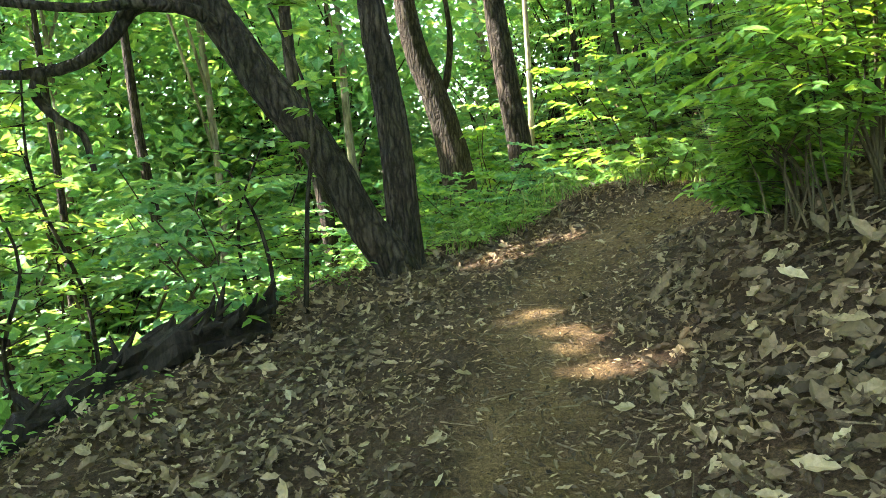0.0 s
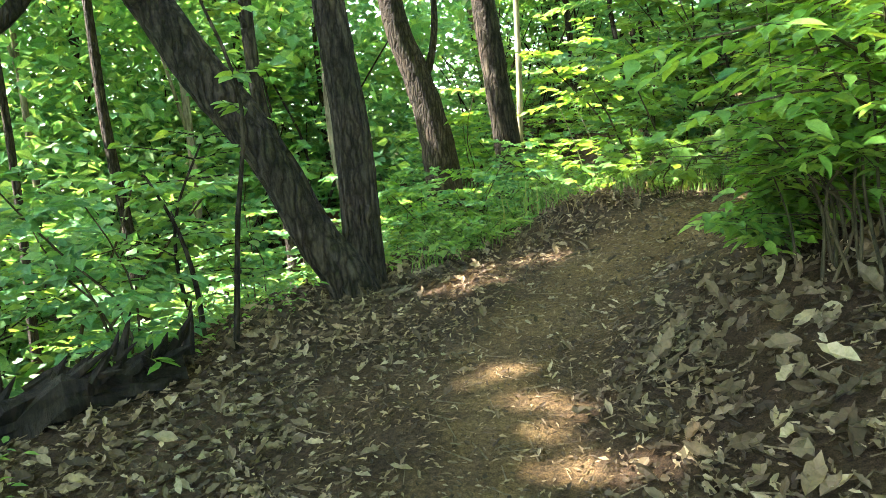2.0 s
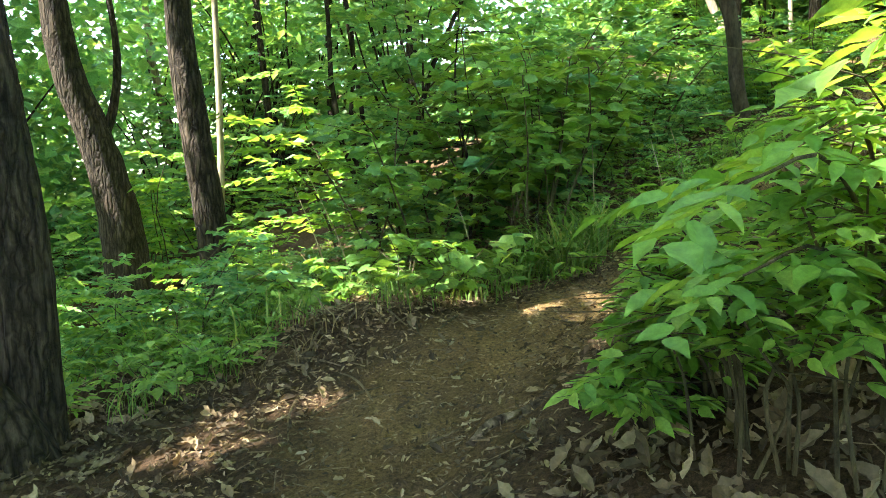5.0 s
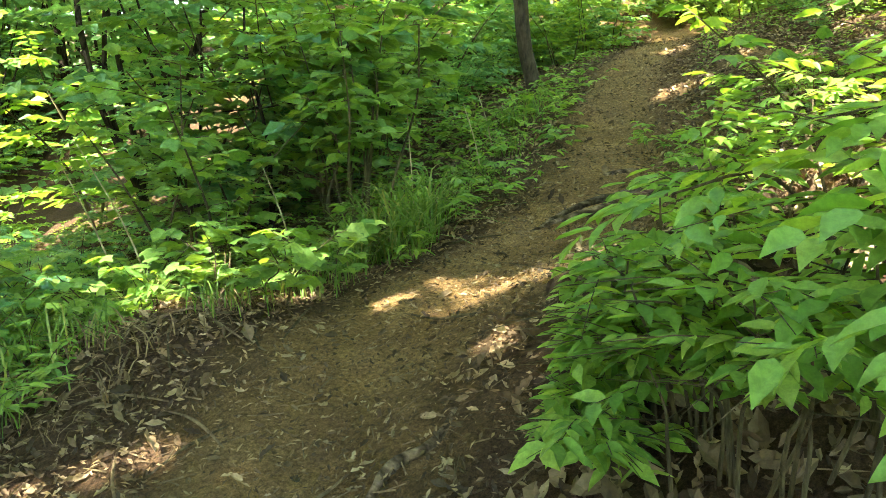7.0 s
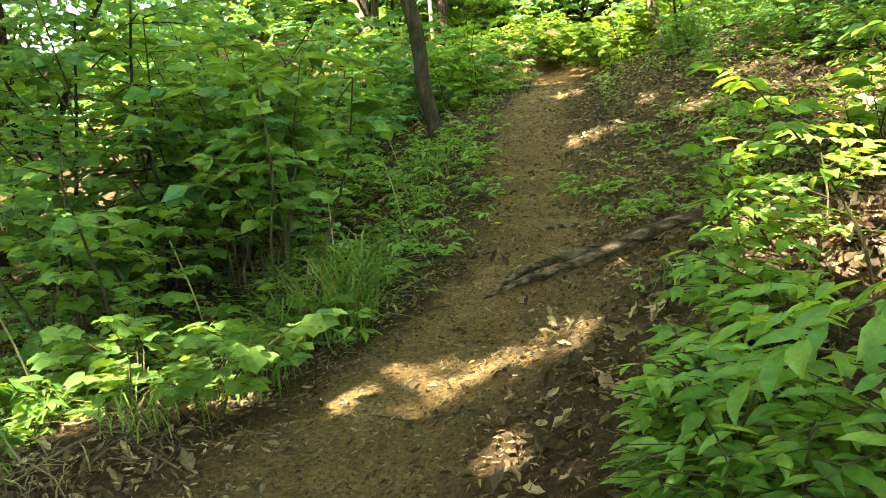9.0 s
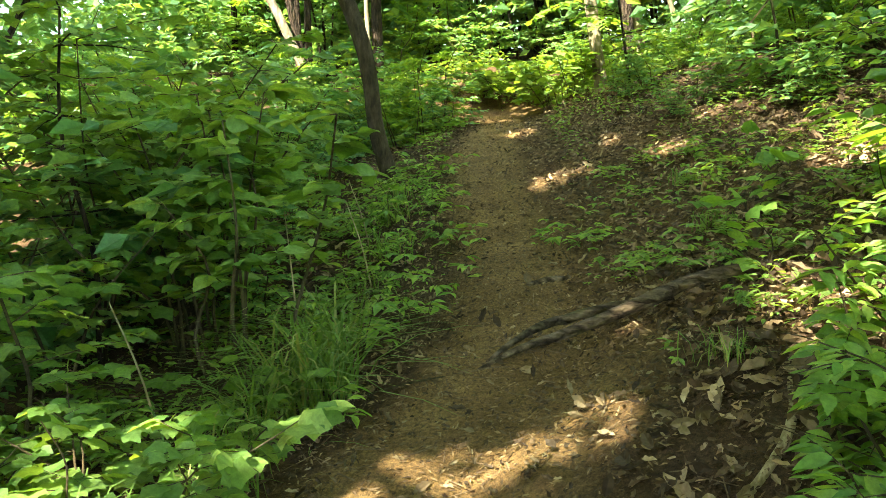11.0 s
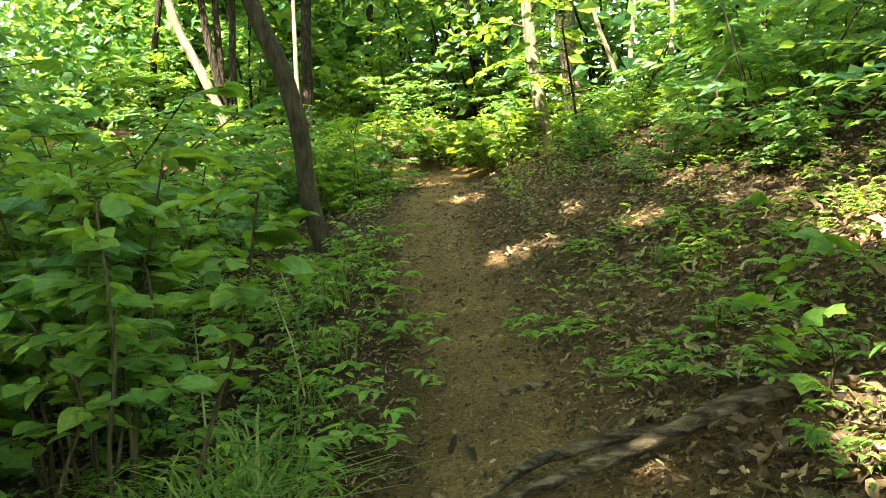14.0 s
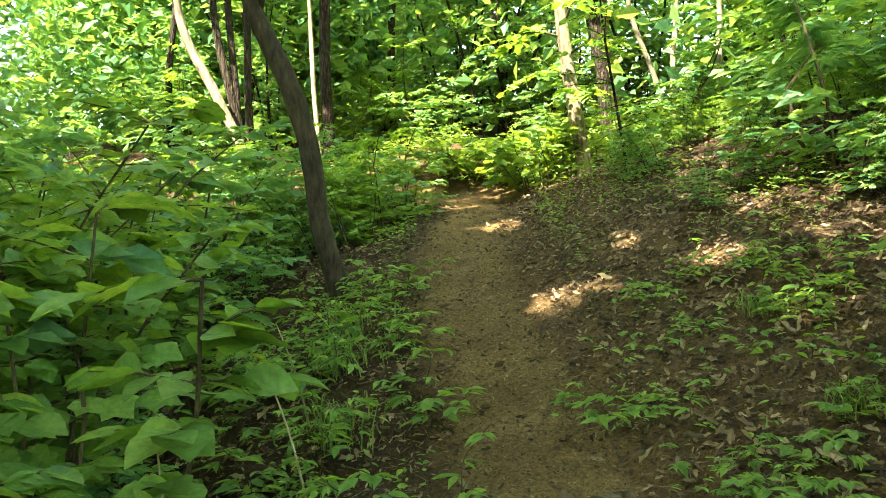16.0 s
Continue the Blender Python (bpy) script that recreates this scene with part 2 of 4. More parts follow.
def tube(points, radii, segs=8, rough=0.0, seed=0, ridges=0):
    """A closed, tapering tube along points."""
    P = np.array(points, float)
    R = np.array(radii, float)
    T = unit(np.gradient(P, axis=0))
    ref = np.array([1.0, 0, 0]) if abs(T[0][0]) < 0.8 else np.array([0, 1.0, 0])
    U = unit(np.cross(T, ref))
    W = np.cross(T, U)
    a = np.linspace(0, 2 * np.pi, segs, endpoint=False)
    rng = np.random.default_rng(seed)
    k = 1 + rough * rng.normal(0, 1, (len(P), segs))
    if ridges:
        i = np.arange(len(P))[:, None]
        k = k + 0.06 * np.abs(np.sin(a[None, :] * ridges / 2 + 0.9 * np.sin(i * 0.55) + 0.4 * np.sin(i * 1.3 + a[None, :] * 3))) - 0.04
    ring = P[:, None, :] + (R[:, None] * k)[:, :, None] * (np.cos(a)[None, :, None] * U[:, None, :] + np.sin(a)[None, :, None] * W[:, None, :])
    V = ring.reshape(-1, 3).tolist()
    F = [(i * segs + j, i * segs + (j + 1) % segs, (i + 1) * segs + (j + 1) % segs, (i + 1) * segs + j) for i in range(len(P) - 1) for j in range(segs)]
    F += [tuple(range(segs))[::-1], tuple((len(P) - 1) * segs + j for j in range(segs))]
    return V, F


def join(pieces):
    V, F = [], []
    for v, f in pieces:
        o = len(V)
        V += list(map(tuple, v))
        F += [tuple(i + o for i in q) for q in f]
    return V, F


def curve(knots, n):
    """A smooth line through knots that keeps to them where they lie unevenly, n samples."""
    K = np.array(knots, float)
    K = np.vstack([2 * K[0] - K[1], K, 2 * K[-1] - K[-2]])
    out = []
    for u in np.linspace(0, len(K) - 3 - 1e-9, n):
        i = int(u)
        p0, p1, p2, p3 = K[i:i + 4]
        t1 = max(np.linalg.norm(p1 - p0), 1e-6) ** 0.5
        t2 = t1 + max(np.linalg.norm(p2 - p1), 1e-6) ** 0.5
        t3 = t2 + max(np.linalg.norm(p3 - p2), 1e-6) ** 0.5
        t = t1 + (u - i) * (t2 - t1)
        a1, a2, a3 = p0 + (p1 - p0) * t / t1, p1 + (p2 - p1) * (t - t1) / (t2 - t1), p2 + (p3 - p2) * (t - t2) / (t3 - t2)
        b1, b2 = a1 + (a2 - a1) * t / t2, a2 + (a3 - a2) * (t - t1) / (t3 - t1)
        out.append(b1 + (b2 - b1) * (t - t1) / (t2 - t1))
    return np.array(out)


# ---- ground ----
TRAIL = curve([(-3, -30, -4.5), (-0.8, -8, -1.3), (-0.2, -3, -0.45), (0.0, 0, 0.0), (0.3, 3.2, 0.5), (0.6, 4.4, 0.66), (1.25, 5.3, 0.86), (2.3, 5.75, 1.08),
               (3.3, 5.85, 1.24), (4.2, 6.1, 1.45), (5.0, 6.5, 1.68), (6.3, 7.35, 2.05), (8.0, 8.3, 2.5), (9.8, 9.15, 2.92), (11.4, 9.75, 3.15), (12.3, 10.9, 3.35),
               (12.0, 14, 3.9), (13, 30, 6)], 500)


def trail_offset(x, y):
    """Distance from the trail's middle (right of it: plus) and the trail's height beside each place."""
    d2 = (x[..., None] - TRAIL[:, 0]) ** 2 + (y[..., None] - TRAIL[:, 1]) ** 2
    i = d2.argmin(-1)
    w = 1 / (d2 + 0.03) ** 2
    z = (w * TRAIL[:, 2]).sum(-1) / w.sum(-1)
    t = np.gradient(TRAIL[:, :2], axis=0)[i]
    side = np.sign(t[..., 1] * (x - TRAIL[i, 0]) - t[..., 0] * (y - TRAIL[i, 1]))
    return side * np.sqrt(d2.min(-1)), z, i / len(TRAIL)


def trodden(d, s):
    """The distance from the path's bare middle: at the bend feet have worn a wider strip on the inside."""
    bend = soft_step(s, 0.27, 0.33) * (1 - soft_step(s, 0.46, 0.53))
    return np.where(d > 0, d / (1 + 1.1 * bend), d)


def soft_step(v, a, b):
    t = np.clip((v - a) / (b - a), 0, 1)
    return t * t * (3 - 2 * t)


def waves(x, y):
    return (0.5 * np.sin(1.7 * x + 0.6 * y + 1) * np.sin(1.3 * y - 0.5 * x) + 0.3 * np.sin(3.9 * x - 2.1 * y) * np.sin(3.1 * y + 1.7 * x + 2)
            + 0.2 * np.sin(8.3 * x + 3 * y) * np.sin(7.7 * y - 4 * x + 1))


def ground_z(x, y):
    x, y = np.asarray(x, float), np.asarray(y, float)
    d, z, s = trail_offset(x, y)
    right = np.maximum(d - 0.3, 0)
    left = np.maximum(-d - 0.35, 0)
    rise = 0.33 * np.minimum(right, 9) + 0.12 * np.clip(right - 9, 0, 60)
    steep = 0.5 - 0.32 * soft_step(s, 0.37, 0.46)
    drop = 0.13 * np.minimum(left, 1.9) + steep * np.clip(left - 1.9, 0, 11) + 0.04 * np.clip(left - 12.5, 0, 80)
    rough = 0.02 + 0.05 * soft_step(np.abs(d), 0.5, 2.0) + 0.25 * soft_step(np.abs(d), 4, 12)
    mound = 0.22 * np.exp(-((x - 1.25) ** 2 + (y - 6.35) ** 2) / 0.35) + 0.5 * np.exp(-((x - 14.4) ** 2 + (y - 11.9) ** 2) / 1.8)
    return z + rise - drop + mound + rough * waves(x, y)


def gz(x, y):
    return float(ground_z(np.array([x]), np.array([y]))[0])


def axis(lo, hi, step, far):
    a = list(np.arange(lo, hi + 1e-6, step))
    s, v = step, lo
    out = []
    while v > -far:
        s *= 1.18
        v -= s
        out.append(v)
    s, v, up = step, hi, []
    while v < far:
        s *= 1.18
        v += s
        up.append(v)
    return np.array(out[::-1] + a + up)


gx, gy = axis(-5, 11, 0.09, 2500), axis(-1, 13, 0.09, 2500)
GX, GY = np.meshgrid(gx, gy)
GZ = np.vstack([ground_z(GX[i], GY[i]) for i in range(len(gy))])
nx = len(gx)
idx = np.arange(len(gx) * len(gy)).reshape(len(gy), nx)
quads = np.stack([idx[:-1, :-1], idx[:-1, 1:], idx[1:, 1:], idx[1:, :-1]], -1).reshape(-1, 4)
ground = mesh_object("ground", np.stack([GX, GY, GZ], -1).reshape(-1, 3), quads, M_EARTH, smooth=True)


def set_wear(ob):
    co = np.array([v.co[:2] for v in ob.data.vertices])
    d, z, s = (np.concatenate(k) for k in zip(*[trail_offset(q[:, 0], q[:, 1]) for q in np.array_split(co, 60)]))
    at = ob.data.attributes.new("wear", "FLOAT", "POINT")
    middle = (1 - soft_step(np.abs(trodden(d, s)), 0.05, 0.75)) * (0.5 + 0.5 * soft_step(s, 0.3, 0.5))
    washed = 0.5 * soft_step(d, 0.1, 0.4) * (1 - soft_step(d, 1.4, 3.2)) * soft_step(s, 0.42, 0.5)
    at.data.foreach_set("value", np.maximum(middle, washed).astype(np.float32))


set_wear(ground)
tagged(ground, "dark brown woodland soil sloping across the hillside", "ground", kind="structure")


def make_trail():
    V, F = [], []
    n, across = len(TRAIL), 13
    T = unit(np.gradient(TRAIL[:, :2], axis=0))
    for i in range(n):
        x, y = TRAIL[i, :2]
        rx, ry = T[i][1], -T[i][0]
        w = 0.36 + 0.06 * math.sin(i * 0.11) + 0.04 * math.sin(i * 0.27 + 1) + 0.015 * math.sin(i * 1.3)
        for j in range(across):
            u = (j / (across - 1) * 2 - 1) * w
            V.append((x + rx * u, y + ry * u))
    V = np.array(V)
    lift = np.tile(0.012 - 0.03 * np.abs(np.linspace(-1, 1, across)) ** 6, n)
    Z = ground_z(V[:, 0], V[:, 1]) + lift
    for i in range(n - 1):
        for j in range(across - 1):
            a = i * across + j
            F.append((a, a + 1, a + across + 1, a + across))
    ob = mesh_object("dirt_path", np.column_stack([V, Z]), F, M_EARTH, smooth=True)
    set_wear(ob)
    tagged(ob, "bare trodden ochre earth footpath winding uphill", "path", kind="structure")


make_trail()


# ---- sunlight gaps in the canopy: where the sun reaches the ground, and how wide ----
GAPS = [(0.42, 5.42, 0.16), (0.72, 5.56, 0.08), (0.15, 5.36, 0.04), (0.43, 3.9, 0.07), (0.68, 3.6, 0.08), (0.08, 3.5, 0.03), (0.57, 3.2, 0.05), (0.87, 3.08, 0.08),
        (0.5, 4.25, 0.01), (2.2, 6.08, 0.1), (2.42, 5.86, 0.13), (2.62, 5.68, 0.1), (2.55, 5.4, 0.16), (2.78, 5.3, 0.13), (3.03, 5.12, 0.12), (2.06, 4.91, 0.08),
        (3.9, 5.35, 0.1), (3.81, 4.58, 0.17), (4.15, 4.62, 0.12), (3.55, 4.3, 0.22), (3.2, 4.05, 0.28), (3.7, 3.8, 0.4), (2.7, 3.5, 0.3), (2.6, 2.8, 0.24), (2.3, 3.3, 0.2), (1.95, 2.9, 0.12), (13.6, 8.5, 0.55), (11.6, 8.75, 0.4), (12.4, 8.7, 0.55),
        (6.83, 7.0, 0.15), (7.0, 6.75, 0.07), (7.8, 6.8, 0.11), (7.15, 6.0, 0.13), (6.2, 5.45, 0.09), (9.15, 8.4, 0.13), (9.4, 8.65, 0.12), (11.5, 10.0, 0.2), (3.05, 8.03, 0.1),
        (6.4, 4.2, 0.45), (13.2, 9.2, 1.05), (-1.6, 8.2, 1.2), (-3.5, 11.5, 1.5), (-1.9, 5.8, 0.4), (-3.0, 6.8, 0.7), (2.6, 13.0, 1.5), (6.5, 16.0, 2.0), (1.9, 6.5, 0.26), (1.45, 6.95, 0.2),
        (10.0, 12.5, 0.5), (13.0, 13.6, 1.2), (16.0, 12.6, 1.2), (11.0, 14.5, 1.2), (15.5, 9.5, 1.0), (-3.0, 8.5, 1.0), (-5.0, 13.0, 1.5), (1.0, 10.0, 0.8), (0.3, 12.5, 1.2), (-0.8, 15.5, 1.6)]
GAP_Z = [gz(x, y) for x, y, r in GAPS]
SUN_DIR = np.array(TO_SUN)


def in_gap(P, grow=1.0, wide=0.0):
    """Which of the places P lie in one of the sun's ways to the ground."""
    hit = np.zeros(len(P), bool)
    for (x, y, r), z in zip(GAPS, GAP_Z):
        q = P - np.array([x, y, z])
        along = q @ SUN_DIR
        away = np.linalg.norm(q - along[:, None] * SUN_DIR, axis=1)
        hit |= (away < r * grow + wide) & (along > 1.9)
    return hit


def blocks_sun(x, y, height, wide=0.0):
    z = np.linspace(1.0, height, 8)
    return bool(in_gap(np.column_stack([np.full(8, x), np.full(8, y), gz(x, y) + z]), 1.3, wide).any())


# ---- plants ----
def spray(rng, start, way, length, n, leaf, droop=0.15, flat=0.35):
    """Leaves set alternately along one twig: places, blade axes, normals, sizes."""
    way = way / np.linalg.norm(way)
    u = (np.arange(n) + rng.uniform(0.2, 0.8, n)) / n
    P = start + np.outer(u * length, way)
    P[:, 2] -= droop * length * u ** 2
    side = np.cross(way, [0, 0, 1.0])
    side /= np.linalg.norm(side) + 1e-9
    sgn = np.where(np.arange(n) % 2 == 0, 1, -1)[:, None]
    A = way * rng.uniform(0.5, 1.1, (n, 1)) + sgn * side * rng.uniform(0.5, 1.0, (n, 1)) + rng.normal(0, 0.15, (n, 3))
    A[:, 2] = A[:, 2] * 0.5 - rng.uniform(0.0, 0.45, n)
    return P, A, bent_normals(rng, n, flat), leaf * rng.uniform(0.55, 1.15, n)


def plant_parts(owner, seed, stems, twigs, leaves, height, spread, leaf, shape, mat, aspect=0.62, bare=0.25, stem_r=0.012, twig_mesh=True, wood=None, rings=12, sides=6, leaf_name="foliage", arc=(0.0, 6.28), keep=None):
    """Stems that arch out from one foot, each with leafy twigs. Each stem is a part; so is the foliage."""
    rng = np.random.default_rng(seed)
    PP, AA, NN, SS = [], [], [], []
    for s in range(stems):
        a = rng.uniform(*arc) if stems > 1 else 0.0
        reach = spread * rng.uniform(0.25, 1.0) if stems > 1 else spread * 0.15
        h = height * rng.uniform(0.65, 1.05)
        foot = np.array([math.cos(a), math.sin(a), 0]) * 0.06 * min(stems - 1, 3)
        knots = [foot + [0, 0, -0.08]]
        for k in (0.33, 0.66, 1.0):
            knots.append(foot + np.array([math.cos(a) * reach * k ** 1.6, math.sin(a) * reach * k ** 1.6, h * k]) + rng.normal(0, 0.05 * height ** 0.5, 3) * [1, 1, 0.3])
        if keep:
            for shrink in (0.85, 0.7, 0.55):
                if keep(knots[-1]):
                    break
                knots = [knots[0]] + [foot + (k - foot) * shrink for k in knots[1:]]
        c = curve(knots, rings)
        twig_list = []
        pieces = [tube(c, np.linspace(stem_r, stem_r * 0.35, rings), sides, 0.05, seed + s)]
        for k in range(twigs):
            u = bare + (1 - bare) * (k + rng.uniform(0, 1)) / twigs
            p = c[min(int(u * rings), rings - 1)]
            b = rng.uniform(0, 6.28)
            way = np.array([math.cos(b), math.sin(b), rng.uniform(-0.05, 0.5)])
            ln = spread * rng.uniform(0.3, 0.7) * (1.15 - 0.55 * u)
            P, A, N, S = spray(rng, p, way, ln, leaves, leaf)
            if keep:
                ok = np.array([bool(keep(q)) for q in P])
                if ok.sum() < 4:
                    continue
                P, A, N, S = P[ok], A[ok], N[ok], S[ok]
            PP.append(P), AA.append(A), NN.append(N), SS.append(S)
            if twig_mesh:
                w = way / np.linalg.norm(way)
                q = [p, p + w * ln * 0.5 - [0, 0, 0.04 * ln], p + w * ln - [0, 0, 0.15 * ln]]
                twig_list.append(tube(q, [stem_r * 0.35, stem_r * 0.25, stem_r * 0.12], 4))
        v, f = pieces[0]
        stem = mesh_object("stem", v, f, wood or M_TWIG, owner)
        for v, f in twig_list:
            mesh_object("twig", v, f, wood or M_TWIG, stem)
    P, A, N, S = map(np.concatenate, (PP, AA, NN, SS))
    v, f = leaf_arrays(P, A, N, S, aspect * rng.uniform(0.85, 1.15, len(P)), shape)
    mesh_object(leaf_name, v, f, mat, owner, smooth=shape != "diamond")
    return owner


def at_ground(x, y, turn=0.0, size=1.0, sink=0.0):
    return pose(x, y, gz(x, y) - sink, 0, 0, turn) @ Matrix.Scale(size, 4)


def put(ob, m):
    """A copy at m, with m's scale too."""
    c = copy_thing(ob, Matrix.Identity(4))
    c.matrix_basis = m
    return c


# trees
def trunk_mesh(owner, knots, radii, mat, seed, segs=14, n=26, ridges=0, flare=1.5, label=""):
    base = np.array(knots[0], float)
    g = gz(base[0], base[1])
    pts = [(base[0] + (0.0 if base[2] - g < 1 else 0.1), base[1], g - 0.25)] if base[2] > g - 0.1 else []
    c = curve(pts + [tuple(k) for k in knots], n)
    t = np.linspace(0, 1, n)
    r = np.interp(t, np.linspace(0, 1, len(radii)), radii)
    r = r * (1 + (flare - 1) * np.exp(-t * 14))
    v, f = tube(c, r, segs, 0.018 if ridges else 0.03, seed, ridges)
    return mesh_object("trunk", v, f, mat, owner, label, smooth=True), c


def crown_leaves(rng, centre, radius, tall, n, size):
    """A crown of many leaves in uneven boughs, with gaps."""
    k = max(6, n // 60)
    C = rng.normal(0, 1, (k, 3))
    C = unit(C) * rng.uniform(0.25, 1.0, (k, 1)) ** 0.6 * np.array([radius, radius, tall])
    i = rng.integers(0, k, n)
    P = np.array(centre) + C[i] + rng.normal(0, 1, (n, 3)) * np.array([radius * 0.2, radius * 0.2, tall * 0.1])
    A = np.column_stack([rng.normal(0, 1, (n, 2)), rng.normal(-0.3, 0.3, n)])
    return P, A, bent_normals(rng, n, 0.5), size * rng.uniform(0.6, 1.2, n), C + np.array(centre)


def tall_tree(label, knots, radii, mat, seed, top=13.0, crown_r=3.2, leaves=2600, leaf=0.26, ridges=0, lean=(0, 0), crown=True, limbs=()):
    ob = thing("tree", label, "tree")
    x, y, z = knots[-1]
    ks = [tuple(k) for k in knots]
    grow = max(top - z, 2)
    ks += [(x + lean[0] * 0.5, y + lean[1] * 0.5, z + grow * 0.4), (x + lean[0], y + lean[1], z + grow * 0.75)]
    rr = list(radii) + [radii[-1] * 0.75, radii[-1] * 0.4]
    trunk, c = trunk_mesh(ob, ks, rr, mat, seed, segs=40 if ridges else 14, ridges=ridges, n=70 if ridges else 34)
    rng = np.random.default_rng(seed + 50)
    if crown:
        P, A, N, S, boughs = crown_leaves(rng, (c[-1][0], c[-1][1], top - 1.0), crown_r, 2.4, leaves, leaf)
        keep = ~in_gap(P, 1.0, 0.16)
        v, f = leaf_arrays(P[keep], A[keep], N[keep], S[keep], 0.7 * np.ones(keep.sum()), "diamond")
        mesh_object("crown", v, f, M_CROWN, ob)
        for b in boughs[:7]:
            s = c[int(len(c) * rng.uniform(0.65, 0.94))]
            m = (s + b) / 2 + [0, 0, 0.35]
            way = curve([s, m, b], 7)
            if in_gap(way, 1.0, 0.1).any():
                continue
            v, f = tube(way, np.linspace(radii[-1] * 0.4, 0.015, 7), 6, 0.04, seed)
            mesh_object("limb", v, f, mat, ob, smooth=True)
    for k2, r2 in limbs:
        v, f = tube(curve(k2, 14), np.linspace(r2, r2 * 0.45, 14), 9, 0.06, seed + 3)
        mesh_object("limb", v, f, mat, ob, smooth=True)
    return ob


tall_tree("dark oak trunk leaning out over the slope", [(-0.42, 5.95, 0.62), (-0.67, 5.94, 1.05), (-0.85, 5.94, 1.46), (-1.07, 5.94, 1.83), (-1.29, 5.94, 2.14), (-1.47, 5.93, 2.45), (-1.65, 5.93, 2.8)],
          [0.17, 0.15, 0.135, 0.135, 0.15, 0.14, 0.13], M_BARK, 1, 10.0, 3.0, 2400, ridges=16, lean=(-0.8, 0.3),
          limbs=[([(-1.5, 5.93, 2.5), (-1.7, 5.7, 2.68), (-1.99, 5.5, 2.72), (-2.33, 5.4, 2.7), (-2.9, 5.37, 2.78)], 0.06),
                 ([(-1.75, 5.8, 2.75), (-2.1, 5.65, 2.74), (-2.25, 5.6, 2.55), (-2.51, 5.57, 2.37), (-2.84, 5.57, 2.32), (-3.4, 5.57, 2.36)], 0.07),
                 ([(-2.75, 5.5, 2.33), (-2.81, 5.47, 2.18), (-2.68, 5.47, 1.99), (-2.52, 5.47, 1.87), (-2.47, 5.47, 1.6)], 0.045)])
tall_tree("straight tree with deeply furrowed grey-brown bark beside the path", [(-0.36, 6.12, 0.66), (-0.37, 6.12, 1.68), (-0.42, 6.12, 2.24), (-0.46, 6.12, 2.75)],
          [0.16, 0.135, 0.118, 0.108], M_BARK_PINE, 2, 13.0, 4.2, 4800, 0.29, ridges=22)
tall_tree("straight woodland tree with a sunlit strip of bark", [(1.23, 11.71, 0.9), (1.14, 11.71, 1.77), (1.04, 11.71, 2.62), (0.94, 11.71, 3.69)],
          [0.21, 0.19, 0.18, 0.17], M_BARK, 3, 14.0, 4.5, 5200, 0.29)
tall_tree("thick dark forked tree leaning among the undergrowth", [(0.23, 14.0, 1.2), (0.1, 14.0, 1.94), (-0.09, 14.0, 2.66), (-0.33, 14.0, 3.37), (-0.45, 14.0, 4.26)],
          [0.3, 0.28, 0.25, 0.22, 0.2], M_BARK, 4, 14.0, 4.5, 6000, 0.29, limbs=[([(0.0, 14.0, 2.4), (0.2, 14.0, 2.9), (0.3, 13.9, 3.6), (0.2, 13.8, 4.8)], 0.08)])
tall_tree("dark bent trunk at the edge of the path", [(6.96, 8.91, 2.2), (6.9, 9.04, 2.79), (6.87, 9.08, 3.42), (6.82, 9.18, 3.94), (6.74, 9.34, 4.4), (6.68, 9.45, 4.75)],
          [0.115, 0.09, 0.083, 0.085, 0.085, 0.075], M_BARK_SMOOTH, 5, 10.5, 3.4, 3600, lean=(-0.6, 0.8))
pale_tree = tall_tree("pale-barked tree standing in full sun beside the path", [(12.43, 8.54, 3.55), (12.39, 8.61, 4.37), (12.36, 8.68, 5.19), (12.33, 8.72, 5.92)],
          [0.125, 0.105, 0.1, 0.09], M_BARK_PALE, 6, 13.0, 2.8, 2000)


def leafy_branch(owner, knots, seed, radius=0.018, leaf=0.14, shape="lobed", aspect=0.8, twigs=7, reach=0.5, mat=M_BRIGHT):
    """A thin bough through the knots with leafy twigs on both sides, under the plant that bears it."""
    r = np.random.default_rng(seed)
    c = curve(knots, 12)
    v, f = tube(c, np.linspace(radius, radius * 0.3, 12), 6, 0.05, seed)
    bough = mesh_object("bough", v, f, M_TWIG, owner, smooth=True)
    runs = []
    for k in range(twigs):
        i = 4 + k * 7 // max(twigs - 1, 1)
        way = unit(c[min(i + 1, 11)] - c[i - 1])
        side = np.cross(way, [0, 0, 1.0]) * (1 if k % 2 else -1)
        w = way * r.uniform(0.3, 0.9) + side * r.uniform(0.5, 1.0) + [0, 0, r.uniform(-0.3, 0.1)]
        runs.append(spray(r, c[i], w if k < twigs - 1 else way, reach * r.uniform(0.7, 1.1), 8, leaf))
    P, A, N, S = map(np.concatenate, zip(*runs))
    v, f = leaf_arrays(P, A, N, S, aspect * r.uniform(0.85, 1.15, len(P)), shape)
    mesh_object("foliage", v, f, mat, bough, smooth=True)


